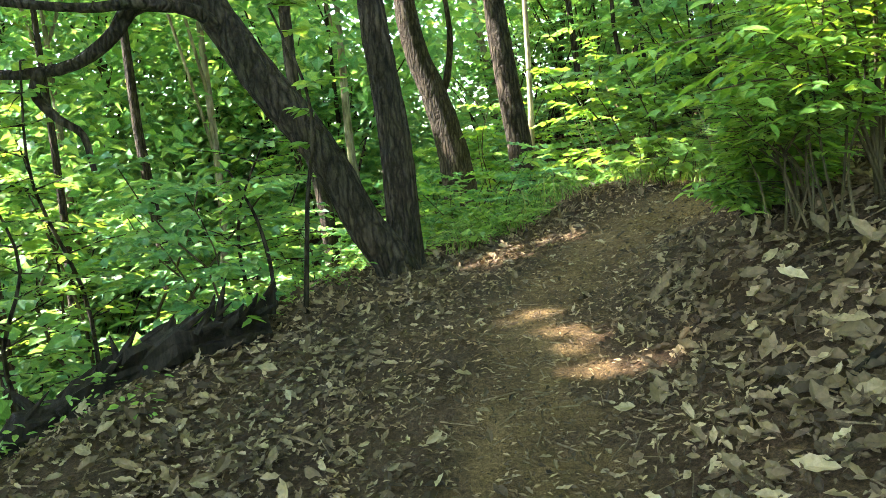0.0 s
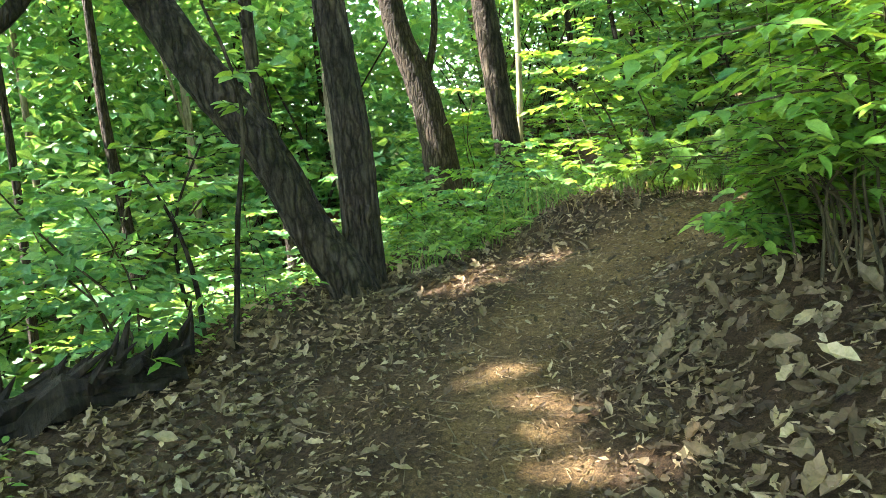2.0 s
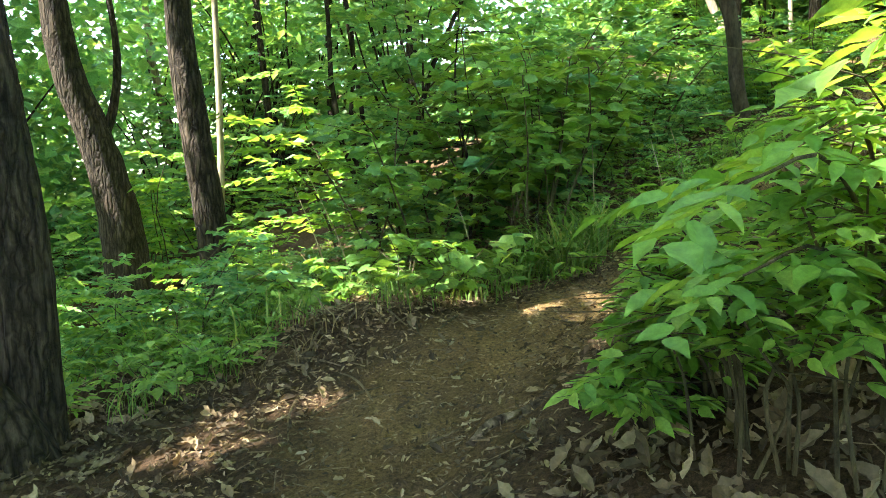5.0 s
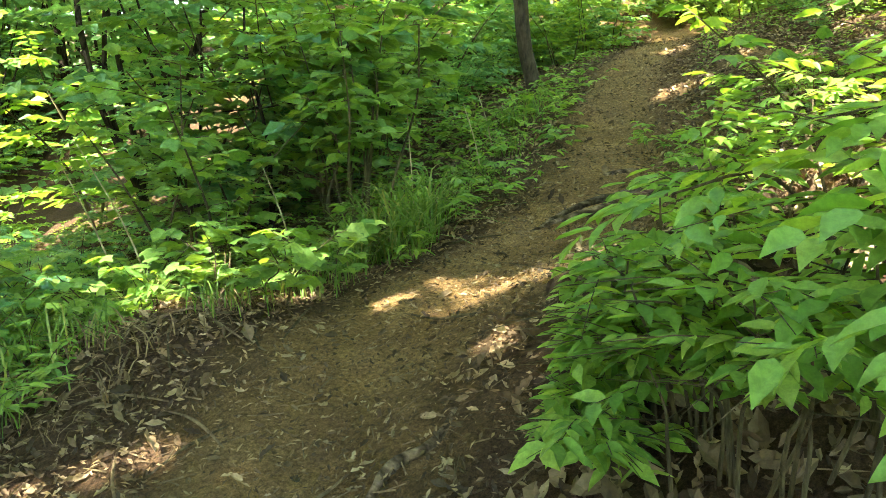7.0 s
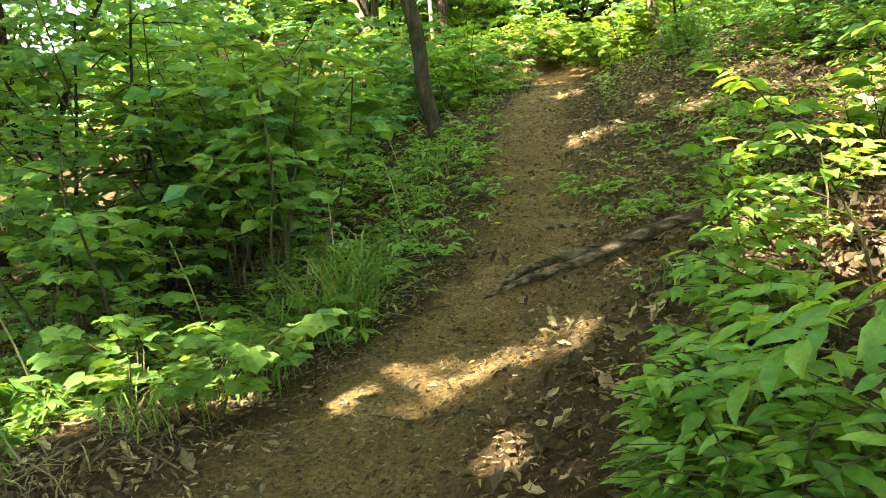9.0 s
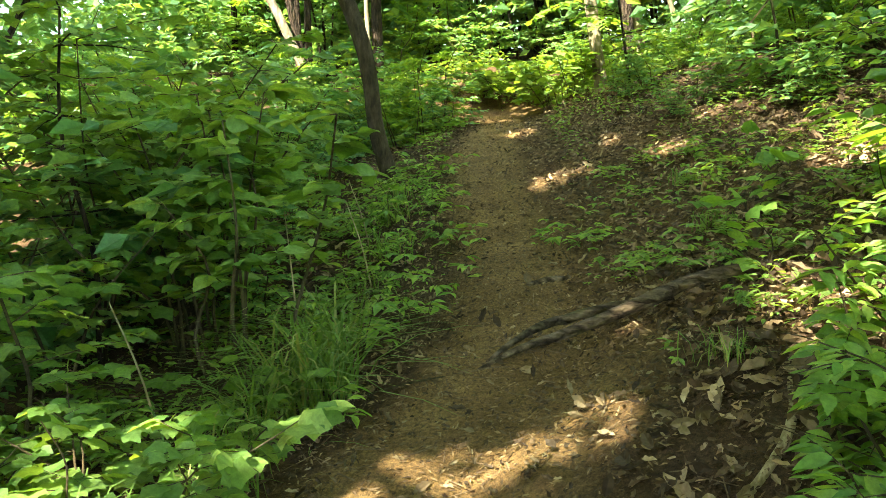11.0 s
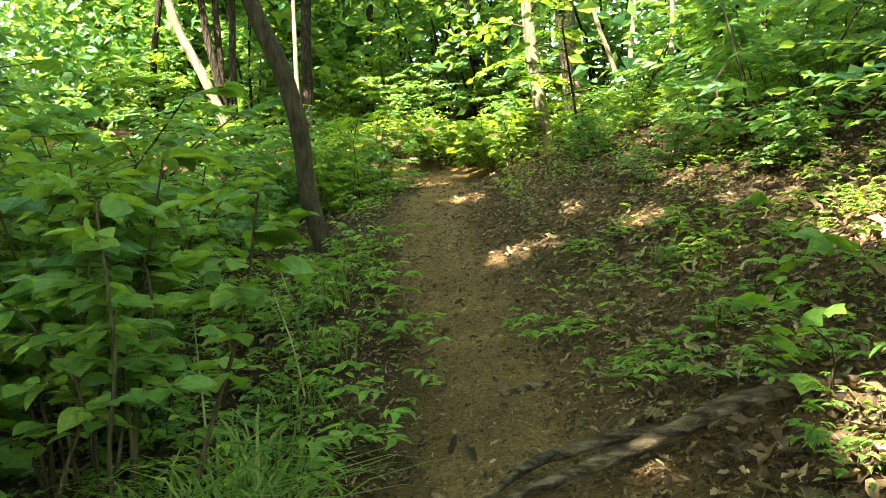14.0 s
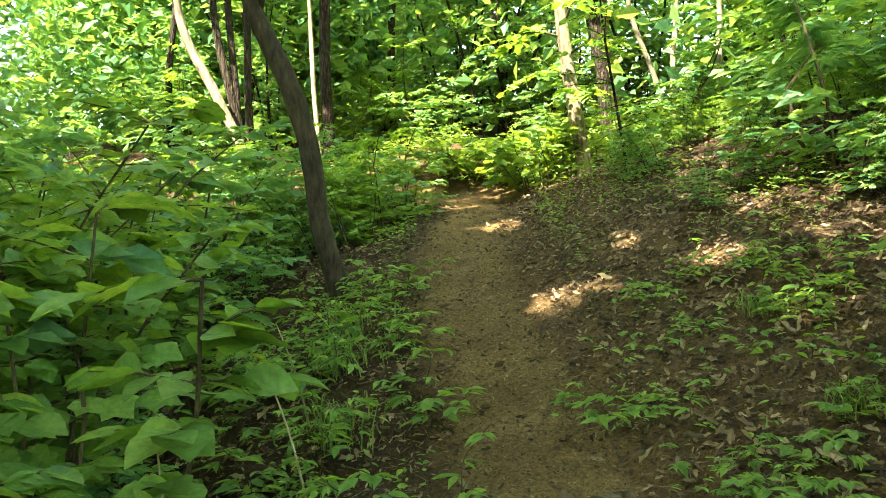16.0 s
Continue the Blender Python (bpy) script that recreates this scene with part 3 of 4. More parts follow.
for k, (z, w, ln) in enumerate([(4.95, (-1, 0.45, -0.05), 0.85), (5.25, (-0.5, -1, 0.05), 0.8), (5.5, (-0.6, 0.9, 0.1), 0.9), (4.7, (-0.7, -0.5, -0.1), 0.6), (5.75, (-0.9, -0.6, 0.1), 0.9)]):
    a, b = np.array((12.36, 8.66, z)), np.array(w) / np.linalg.norm(w) * ln
    leafy_branch(pale_tree, [a, a + b * 0.5 + [0, 0, 0.06], a + b - [0, 0, 0.06]], 600 + k)
THIN = [((14.56, 7.67, 4.2), (14.62, 7.55, 6.26), 0.055), ((14.52, 7.73, 4.2), (14.28, 8.21, 6.3), 0.05), ((13.87, 6.81, 4.25), (13.88, 6.79, 5.95), 0.05),
        ((15.03, 8.93, 4.2), (14.99, 9.01, 6.61), 0.13), ((12.2, 14.5, 4.0), (11.96, 14.94, 6.94), 0.09), ((12.46, 15.07, 4.0), (12.46, 15.07, 7.08), 0.08),
        ((12.96, 15.18, 4.0), (13.0, 15.12, 7.22), 0.08), ((11.8, 14.2, 4.2), (11.32, 15.11, 6.81), 0.1), ((11.93, 12.8, 4.0), (11.92, 12.82, 6.55), 0.045),
        ((-1.4, 8.99, 0.4), (-1.62, 8.98, 2.2), 0.1), ((-6.0, 15.94, 0.0), (-6.2, 15.93, 4.2), 0.12)]
for i, (a, b, r) in enumerate(THIN):
    mid = tuple((p + q) / 2 + 0.06 * math.sin(i * 3 + k) for k, (p, q) in enumerate(zip(a, b)))
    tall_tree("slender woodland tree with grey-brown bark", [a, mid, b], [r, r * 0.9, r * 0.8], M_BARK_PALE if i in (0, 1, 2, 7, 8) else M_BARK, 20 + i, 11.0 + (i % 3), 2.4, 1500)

# the wood's other tall trees, whose crowns close overhead
canopy_rng = np.random.default_rng(3)
n_tree = 0
for gx0 in np.arange(-19, 24, 4.3):
    for gy0 in np.arange(-7, 29, 4.3):
        x, y = gx0 + canopy_rng.uniform(-1.2, 1.2), gy0 + canopy_rng.uniform(-1.2, 1.2)
        d = trail_offset(np.array([x]), np.array([y]))[0][0]
        in_sight = (-1.7 < x < 2.5 and -1 < y < 13) or (-4 < x < 0 and -1 < y < 7) or (1.5 < x < 13 and 3.5 < y < 12)
        if abs(d) < 1.8 or in_sight:
            continue
        slim = -5 < x < 9 and 6 < y < 18 and d < 0
        if slim and (round(gx0 / 4.3) + round(gy0 / 4.3)) % 2:
            continue
        g = gz(x, y)
        bend = canopy_rng.uniform(-0.3, 0.3, 4)
        r = canopy_rng.uniform(0.045, 0.07) if slim else canopy_rng.uniform(0.09, 0.17)
        tall_tree("tall woodland tree with a leafy crown", [(x, y, g), (x + bend[0] * 0.5, y + bend[1] * 0.5, g + 1.8), (x + bend[0] + bend[2], y + bend[1] + bend[3], g + 4.5)],
                  [r, r * 0.85, r * 0.7], M_BARK if n_tree % 3 else M_BARK_PALE, 300 + n_tree, max(g, 0) + canopy_rng.uniform(9, 13), 3.4, 6500 if math.hypot(x + 7, y - 5) < 9 else 4200 if math.hypot(x + 5, y - 7.5) < 8 else 2600 if math.hypot(x + 2, y - 8) < 13 else 1300, 0.3)
        n_tree += 1
# prototypes, set in the wood themselves, and their copies
rng = np.random.default_rng(7)


def scatter(proto, n, box, test, sizes, height, seed, sink=0.0, gap=0.0, wide=0.0):
    r = np.random.default_rng(seed)
    first, got, tries, taken = True, 0, 0, []
    while got < n and tries < n * 40:
        tries += 1
        x, y = r.uniform(box[0], box[2]), r.uniform(box[1], box[3])
        d, _, s = trail_offset(np.array([x]), np.array([y]))
        size = r.uniform(*sizes)
        if not test(x, y, d[0], s[0]) or blocks_sun(x, y, height * size, wide) or any((x - a) ** 2 + (y - b) ** 2 < gap * gap for a, b in taken):
            continue
        taken.append((x, y))
        m = at_ground(x, y, r.uniform(0, 360), size, sink)
        if first:
            proto.matrix_basis = m
            first = False
        else:
            put(proto, m)
        got += 1


def vista(x, y):
    """The low, fresh growth down the slope in front of the far trunks."""
    return -1.3 < x < 2.3 and y < 13.5


def hollow(x, y):
    """An open hollow among thin trunks on the upper side of the path."""
    return 9.0 < x < 15.5 and 0.29 < (y - 4.5) / (x - 0.4) < 0.34


def glade(x, y):
    """A thin place in the wood down the slope, where the sky shows."""
    return (y > 16) & (x > -0.16 * (y - 2) + 0.3) & (x < 0.035 * (y - 2))


# tall understorey trees, far and near
for k in range(3):
    p = thing("understorey_tree", "young broadleaf tree with layered green leaves", "tree", "understorey trees")
    plant_parts(p, 100 + k, 4, 16, 26, 4.6, 2.3, 0.17, "diamond", M_WOOD_HAZY, 0.72, 0.12, 0.035, False, M_BARK, rings=8, sides=5)
    scatter(p, 32, (-16, 5, 24, 28), lambda x, y, d, s: (d < -4.0 and math.hypot(x, y - 3) > 6.8 and not (-1.2 < x < 1.6 and y < 12) and not glade(x, y)) or (d > 3.6 and not hollow(x, y)), (0.8, 1.5), 4.6, 200 + k, gap=1.2, wide=1.5)
    p2 = thing("understorey_tree", "young broadleaf tree with layered green leaves", "tree", "understorey trees")
    plant_parts(p2, 110 + k, 3, 16, 26, 3.6, 2.0, 0.15, "diamond", M_WOOD_HAZY, 0.72, 0.1, 0.03, False, M_BARK, rings=8, sides=5)
    scatter(p2, 25, (-16, 6.5, 4, 22), lambda x, y, d, s: d < -3.2 and math.hypot(x, y - 3) > 6.2 and not (-1.0 < x < 1.8 and y < 12) and not glade(x, y), (0.7, 1.2), 3.6, 210 + k, gap=0.9, wide=1.3)
# shrubs under them
for k in range(3):
    p = thing("shrub", "leafy green shrub on the woodland floor", "shrub", "woodland shrubs")
    plant_parts(p, 120 + k, 4, 15, 13, 1.2, 0.9, 0.115, "diamond", M_WOOD_HAZY if k < 2 else M_BRIGHT, 0.66, 0.15, 0.01, False, rings=6, sides=4)
    scatter(p, 46, (-10, 3.5, 19, 20), lambda x, y, d, s: (d < -2.3 and not vista(x, y)) or (d > 2.6 and x > 4.5 and not hollow(x, y)), (0.8, 2.0), 1.3, 220 + k, gap=0.5)
    scatter(put(p, p.matrix_basis), 14, (-1.3, 6.8, 2.3, 13.5), lambda x, y, d, s: d < -2.0, (0.45, 0.85), 0.6, 223 + k, gap=0.4)
    scatter(put(p, p.matrix_basis), 16, (7.4, 3.6, 14, 9.2), lambda x, y, d, s: 1.7 < d < 5.5 and not (12.0 < x < 13 and y > 7.9), (0.3, 0.75), 0.6, 233 + k, gap=0.4)
    scatter(put(p, p.matrix_basis), 5, (-6, -7, 8, 1.0), lambda x, y, d, s: abs(d) > 2.6, (0.8, 1.6), 1.3, 226 + k, gap=0.8)
    scatter(put(p, p.matrix_basis), 7, (8.6, 9.6, 13, 13), lambda x, y, d, s: -3.5 < d < -0.9, (0.7, 1.2), 0.5, 236 + k, gap=0.5)
    scatter(put(p, p.matrix_basis), 14, (3.4, 7, 13, 12), lambda x, y, d, s: -3.2 < d < -1.3 and (x > 7.6 or y > 5.6 + 0.677 * (x - 0.45)), (0.3, 0.7), 1.3, 230 + k, gap=0.4)

# the shrub with pointed leaves that overhangs the path
def beside_path(x, y):
    """The shrub keeps to its side of the path, where walkers brush past."""
    return y < 4.24 + 0.09 * max(x - 1.2, 0) and x > 0.72 and y < 3.15 + 0.62 * (x + 0.1) and y < 3.5 + 0.47 * x and x > 0.1 + 0.46 * (y - 1.67)


def shrub_room(px, py, h):
    """Bare stems below and arching twigs above, but for the low leaves towards the bend."""
    if not beside_path(px, py):
        return False
    if h > 0.55 and py > 3.4 + 0.42 * px or h > 0.75 + 1.6 * max(px - 0.79 * (py - 2.0), -0.2):
        return False
    if py > 3.85 + 0.25 * max(px - 1.9, 0):
        return h > 0.06
    return h > 0.46 + 0.32 * (1 - soft_step(px, 1.15, 1.5))


for x, y, h, sp, st, sd, arc, bare in [(1.75, 3.75, 0.95, 1.0, 5, 140, (2.6, 4.6), 0.45), (2.25, 3.4, 1.6, 1.15, 6, 141, (2.6, 4.9), 0.4), (2.4, 2.6, 2.0, 1.0, 6, 144, (2.2, 4.4), 0.45),
                                       (2.9, 3.8, 0.8, 0.7, 7, 145, (2.2, 6.0), 0.4), (2.6, 3.95, 0.75, 0.7, 6, 139, (0.0, 6.28), 0.4), (3.5, 3.6, 1.3, 0.9, 6, 138, (0.0, 6.28), 0.4),
                                       (4.4, 3.7, 1.9, 1.0, 8, 137, (0.0, 6.28), 0.4), (1.95, 3.9, 0.6, 0.7, 10, 147, (0.9, 3.6), 0.25), (1.75, 3.95, 0.45, 0.6, 6, 148, (1.0, 4.0), 0.25),
                                       (2.15, 4.0, 0.55, 0.6, 9, 146, (0.6, 3.4), 0.25), (1.85, 3.5, 0.8, 0.8, 4, 149, (2.8, 5.0), 0.45), (1.85, 3.7, 1.8, 1.1, 6, 143, (1.8, 4.5), 0.5)]:
    p = thing("broadleaf_shrub", "bright green shrub with pointed leaves overhanging the path", "shrub", "shrubs by the path")
    plant_parts(p, sd, st, 15, 10, h, sp, 0.085, "lance", M_BRIGHT, 0.6, bare, 0.007, arc=arc, keep=lambda q: shrub_room(x + q[0], y + q[1], q[2] + gz(x, y) - gz(x + q[0], y + q[1])))
    p.matrix_basis = at_ground(x, y)

overhang = thing("broadleaf_shrub", "tall green shrub whose long arching boughs hang towards the path", "shrub", "shrubs by the path")
overhang.matrix_basis = at_ground(1.95, 3.45)
for k, tip in enumerate([(-1.05, -0.5, 0.68), (-0.6, -0.25, 0.78), (-0.75, -0.65, 0.95), (-0.45, -0.6, 1.15), (-0.3, -0.35, 1.35), (-0.85, -0.3, 0.5), (-0.2, -0.75, 1.3), (-0.5, 0.3, 0.65), (0.1, -0.5, 1.5)]):
    tip = np.array(tip)
    knots = [np.array((0.03 * math.cos(k), 0.03 * math.sin(k), -0.05)), tip * [0.2, 0.2, 0.65], tip * [0.6, 0.6, 1.05], tip]
    leafy_branch(overhang, knots, 620 + k, 0.009, 0.098, "lance", 0.62, 9, 0.3)

# the bush with round leaves beside the path after the bend
for x, y, h, sp, st, sd in [(3.05, 7.1, 1.5, 0.55, 6, 150), (3.5, 7.9, 1.6, 0.9, 8, 151), (4.1, 8.6, 1.8, 0.9, 9, 152), (2.2, 7.9, 1.5, 1.0, 8, 153), (4.9, 9.6, 1.9, 1.2, 9, 154), (3.6, 9.2, 2.1, 1.3, 9, 155)]:
    p = thing("broad_bush", "dense dark green bush with broad lobed leaves", "bush", "bushes beyond the bend")
    plant_parts(p, sd, st, 10, 10, h, sp, 0.13, "lobed" if sd % 2 else "round", M_SHRUB, 0.85, 0.5 if sd < 153 else 0.3, 0.012)
    p.matrix_basis = at_ground(x, y, sd * 33)

# saplings
for x, y, h, sd, tw, sp in [(-1.0, 5.0, 2.3, 160, 7, 0.7), (-2.9, 5.0, 2.2, 161, 24, 1.1), (-1.25, 5.25, 1.5, 162, 6, 0.6), (-2.7, 5.6, 2.6, 163, 26, 1.1), (-1.7, 6.7, 2.4, 164, 28, 1.5),
                            (-3.4, 6.4, 2.8, 165, 28, 1.5), (5.6, 3.3, 2.5, 166, 30, 1.6), (7.0, 4.1, 3.0, 167, 30, 1.6), (10.4, 7.4, 3.6, 168, 30, 1.6), (3.1, 8.5, 2.7, 169, 26, 1.2)]:
    p = thing("sapling", "slim sapling with broad thin green leaves", "sapling", "saplings in the wood")
    plant_parts(p, sd, 1, tw, 13, h, sp, 0.105, "round", M_SHRUB, 0.8, 0.5 if sp < 1 else 0.2, 0.02, True, M_BARK)
    p.matrix_basis = at_ground(x, y, sd * 50)

# low sunlit shrub on the outside of the bend
for x, y, sd in [(1.85, 6.4, 170), (1.35, 7.0, 171), (2.25, 6.6, 172), (1.6, 7.4, 173), (12.6, 9.3, 174), (13.2, 9.5, 175), (13.0, 8.9, 176), (11.9, 8.9, 177), (13.1, 10.4, 178), (13.5, 10.9, 179), (13.0, 11.3, 180), (12.9, 9.9, 181)]:
    p = thing("low_shrub", "low sunlit shrub with broad pale green leaves", "shrub", "low shrubs at the bend")
    plant_parts(p, sd, 7, 5, 7, 0.42, 0.45, 0.1, "lobed", M_SHRUB, 0.85, 0.3, 0.006)
    p.matrix_basis = at_ground(x, y, sd * 20, 1.7 if x > 9 else 1.0)

# the far woods: foliage beyond the trees that can be told apart
def far_woods():
    r = np.random.default_rng(11)
    PP, SS = [], []
    for ring, count, lo, hi, low in ((13, 420, 0, 6.28, 0), (18, 700, 0, 6.28, 0), (25, 900, 0, 6.28, 0), (31, 900, 0, 6.28, 0), (21, 620, 0.35, 1.1, 0), (20, 260, -0.9, -0.2, 0), (28, 420, -0.95, 1.2, 0), (29, 700, -1.0, 1.1, 6.5)):
        a = r.uniform(lo, hi, count)
        rad = ring + r.uniform(-3, 3, count)
        x, y = 4 + rad * np.sin(a), 7 + rad * np.cos(a)
        z = ground_z(x, y) + low + r.uniform(0, 1, count) ** 1.2 * (10 + ring * 0.15)
        C = np.column_stack([x, y, z])
        off = trail_offset(x, y)[0]
        C = C[(np.abs(off) > 3.0) & ~(glade(x, y) & (z > 6.5))]
        k = 76
        P = np.repeat(C, k, 0) + r.normal(0, 1, (len(C) * k, 3)) * np.array([1.1, 1.1, 0.55])
        P = P[~in_gap(P, 1.0, 0.2)]
        PP.append(P)
        SS.append(r.uniform(0.16, 0.32, len(P)) * (0.8 + ring / 32))
    P, size = np.concatenate(PP), np.concatenate(SS)
    A = np.column_stack([r.normal(0, 1, (len(P), 2)), r.normal(-0.3, 0.3, len(P))])
    v, f = leaf_arrays(P, A, bent_normals(r, len(P), 0.6), size, np.full(len(P), 0.7), "diamond")
    ob = mesh_object("far_woods", v, f, M_WOOD_HAZY)
    tagged(ob, "dense green foliage of the surrounding woods", "woods", kind="stuff")


far_woods()


def canopy():
    """High unseen leaves added on the footpath's sunny side for shade, except at gaps."""
    r = np.random.default_rng(12)
    n = 44000
    x, y = r.uniform(-2.5, 14.5, n), r.uniform(1.5, 10, n)
    d = trail_offset(x, y)[0]
    ok = (np.abs(d + 0.3) < 2.3) | ((d > 3.5) & (d < 7) & (x > 7.5))
    x, y = x[ok], y[ok]
    P = np.column_stack([x, y, ground_z(x, y)]) + SUN_DIR * r.uniform(12.0, 15.5, len(x))[:, None]
    P = P[~in_gap(P, 1.0, 0.13) | (r.uniform(0, 1, len(P)) < 0.1)]
    A = np.column_stack([r.normal(0, 1, (len(P), 2)), r.normal(-0.3, 0.3, len(P))])
    v, f = leaf_arrays(P, A, bent_normals(r, len(P), 0.5), r.uniform(0.18, 0.34, len(P)), np.full(len(P), 0.7), "diamond")
    tagged(mesh_object("canopy", v, f, M_CROWN), "unseen high green leaves added between the crowns to shade the ground", "canopy", kind="stuff")


canopy()


# ---- forest floor ----
def surface_normals(x, y, e=0.05):
    gx_ = (ground_z(x + e, y) - ground_z(x - e, y)) / (2 * e)
    gy_ = (ground_z(x, y + e) - ground_z(x, y - e)) / (2 * e)
    return unit(np.column_stack([-gx_, -gy_, np.ones(len(x))]))


def litter(name, label, category, n, box, keep, size, shape, mat, lift, seed, tilt=0.3, aspect=0.6):
    r = np.random.default_rng(seed)
    x, y = r.uniform(box[0], box[2], n), r.uniform(box[1], box[3], n)
    d, _, s = trail_offset(x, y)
    ok = r.uniform(0, 1, n) < keep(x, y, d, s)
    x, y, d = x[ok], y[ok], d[ok]
    m = len(x)
    N = unit(surface_normals(x, y) + r.normal(0, tilt, (m, 3)))
    A = np.column_stack([r.normal(0, 1, (m, 2)), np.zeros(m)])
    A = A - (A * N).sum(1, keepdims=True) * N
    S = size(r, x, y, d)
    P = np.column_stack([x, y, ground_z(x, y) + lift + r.uniform(0, 0.03, m) * (S / 0.1)])
    v, f = leaf_arrays(P, A, N, S, aspect * r.uniform(0.7, 1.2, m), shape)
    return tagged(mesh_object(name, v, f, mat), label, category, kind="stuff")


def litter_share(x, y, d, s):
    bank = soft_step(np.abs(trodden(d, s)), 0.15, 0.75)
    early = 1 - soft_step(s, 0.36, 0.48)
    base = np.where(d > 0, 0.5 + 0.5 * early, 0.55 + 0.25 * early)
    base = base * np.where((x > 1.2) & (y > 3.0) & (y < 4.7) & (d > 0) & (x < 3), 0.45, 1)
    return np.clip(0.08 + bank * base, 0, 1) * np.where(waves(x * 1.7, y * 1.7) > -0.12, 1, 0.55)


def litter_size(r, x, y, d):
    big = soft_step(d, 0.3, 1.2) * (1 - soft_step(y, 4.5, 6.0)) + 0.45 * soft_step(-d, 0.6, 1.6)
    return (0.035 + 0.055 * r.uniform(0, 1, len(x)) ** 2) * (1 + 0.65 * big) * r.uniform(0.7, 1.2, len(x))


litter("leaf_litter", "dry tan and brown dead leaves strewn over the soil", "leaf litter", 47000, (-3.5, -2.0, 4, 7), litter_share, litter_size, "dead", M_LITTER, 0.004, 21, 0.5, 0.52)
litter("leaf_litter", "dry tan and brown dead leaves strewn over the soil", "leaf litter", 38000, (3.5, 2.5, 12, 11.5), litter_share, litter_size, "curled", M_LITTER, 0.004, 25, 0.5, 0.48)
litter("leaf_litter", "dense small brown leaves covering the bank", "leaf litter", 26000, (3.6, 3.6, 10, 9), lambda x, y, d, s: 0.6 * soft_step(d, 0.3, 0.9) * (d < 4),
       lambda r, x, y, d: r.uniform(0.025, 0.07, len(x)), "curled", M_LITTER, 0.006, 28, 0.35)
litter("leaf_litter", "small crumbled dead leaves on the footpath", "leaf litter", 50000, (-3, -1.0, 11, 11),
       lambda x, y, d, s: 0.4 + 0.4 * soft_step(np.abs(d), 0.1, 0.6), lambda r, x, y, d: 0.014 + 0.042 * r.uniform(0, 1, len(x)) ** 1.6, "curled", M_LITTER, 0.019, 22, 0.45, 0.5)
litter("leaf_litter", "fine brown crumbs of leaf and bark trodden into the footpath", "leaf litter", 150000, (-0.8, -0.5, 9, 9),
       lambda x, y, d, s: 0.6 * (np.abs(trodden(d, s)) < 0.75), lambda r, x, y, d: r.uniform(0.01, 0.042, len(x)), "diamond", M_CRUMB, 0.016, 27, 0.4, 0.36)
litter("soil_crumbs", "dark crumbs of soil and bark on the ground", "soil", 40000, (-1.5, -0.5, 8.5, 8.5),
       lambda x, y, d, s: 0.3 + 0.4 * soft_step(np.abs(d), 0.1, 0.5), lambda r, x, y, d: r.uniform(0.01, 0.035, len(x)), "diamond", M_MOULD, 0.012, 23, 0.6, 0.6)


def needle_litter():
    """Thin dry stalks and twigs lying about."""
    r = np.random.default_rng(24)
    n = 5200
    x, y = r.uniform(-3, 9, n), r.uniform(-0.5, 9, n)
    d = trail_offset(x, y)[0]
    ok = np.abs(d) < 3.2
    x, y = x[ok], y[ok]
    m = len(x)
    N = surface_normals(x, y)
    A = np.column_stack([r.normal(0, 1, (m, 2)), r.normal(0, 0.12, m)])
    A = unit(A - (A * N).sum(1, keepdims=True) * N)
    S = np.cross(N, A)
    L = r.uniform(0.04, 0.16, m)[:, None]
    W = r.uniform(0.0015, 0.004, m)[:, None]
    P = np.column_stack([x, y, ground_z(x, y) + 0.012])
    q = [P - A * L / 2 - S * W, P - A * L / 2 + S * W, P - A * L / 2 + N * W * 1.6, P + A * L / 2 - S * W * 0.6 + N * 0.006, P + A * L / 2 + S * W * 0.6 + N * 0.006, P + A * L / 2 + N * (W + 0.006)]
    V = np.stack(q, 1).reshape(-1, 3)
    T = np.array([(0, 3, 5), (0, 5, 2), (1, 2, 5), (1, 5, 4)])
    F = (T[None] + (np.arange(m) * 6)[:, None, None]).reshape(-1, 3)
    tagged(mesh_object("twig_litter", V, F, M_STICK), "thin dry twigs and stalks scattered on the ground", "twigs", kind="stuff")


needle_litter()


def stick(name, label, category, xy, radius, mat, seed, lift=0.5, segs=9, n=16, rise=0.0):
    """A piece of wood that lies along the ground through the places xy."""
    c = curve([(x, y, 0) for x, y in xy], n)
    c[:, 2] = ground_z(c[:, 0], c[:, 1])
    r = np.interp(np.linspace(0, 1, n), np.linspace(0, 1, len(radius)), radius)
    c[:, 2] += r * lift + rise * np.sin(np.linspace(0, 1, n) * math.pi) ** 0.7
    v, f = tube(c, r, segs, 0.045, seed)
    ob = mesh_object(name, v, f, mat, None, smooth=True)
    return tagged(ob, label, category)


def fallen_log():
    ob = thing("fallen_log", "weathered grey-brown log lying on the bank down to the path", "log")
    for knots, rad, sd in [([(3.47, 5.96), (3.68, 5.8), (3.8, 5.62), (3.87, 5.42), (3.93, 5.25), (4.03, 5.07), (4.1, 4.85), (4.2, 4.7), (4.28, 4.6)], [0.008, 0.019, 0.027, 0.032, 0.035, 0.034, 0.03, 0.022, 0.008], 31),
                           ([(3.55, 5.96), (3.75, 5.86), (3.93, 5.74), (4.0, 5.56), (4.05, 5.38), (4.12, 5.16)], [0.008, 0.018, 0.026, 0.026, 0.022, 0.012], 32)]:
        p = stick("log_half", "", "", knots, rad, M_DEAD, sd, 0.9, 14, 21, 0.075)
        p.parent = ob
        tagged(p, "split weathered wood")
    return ob


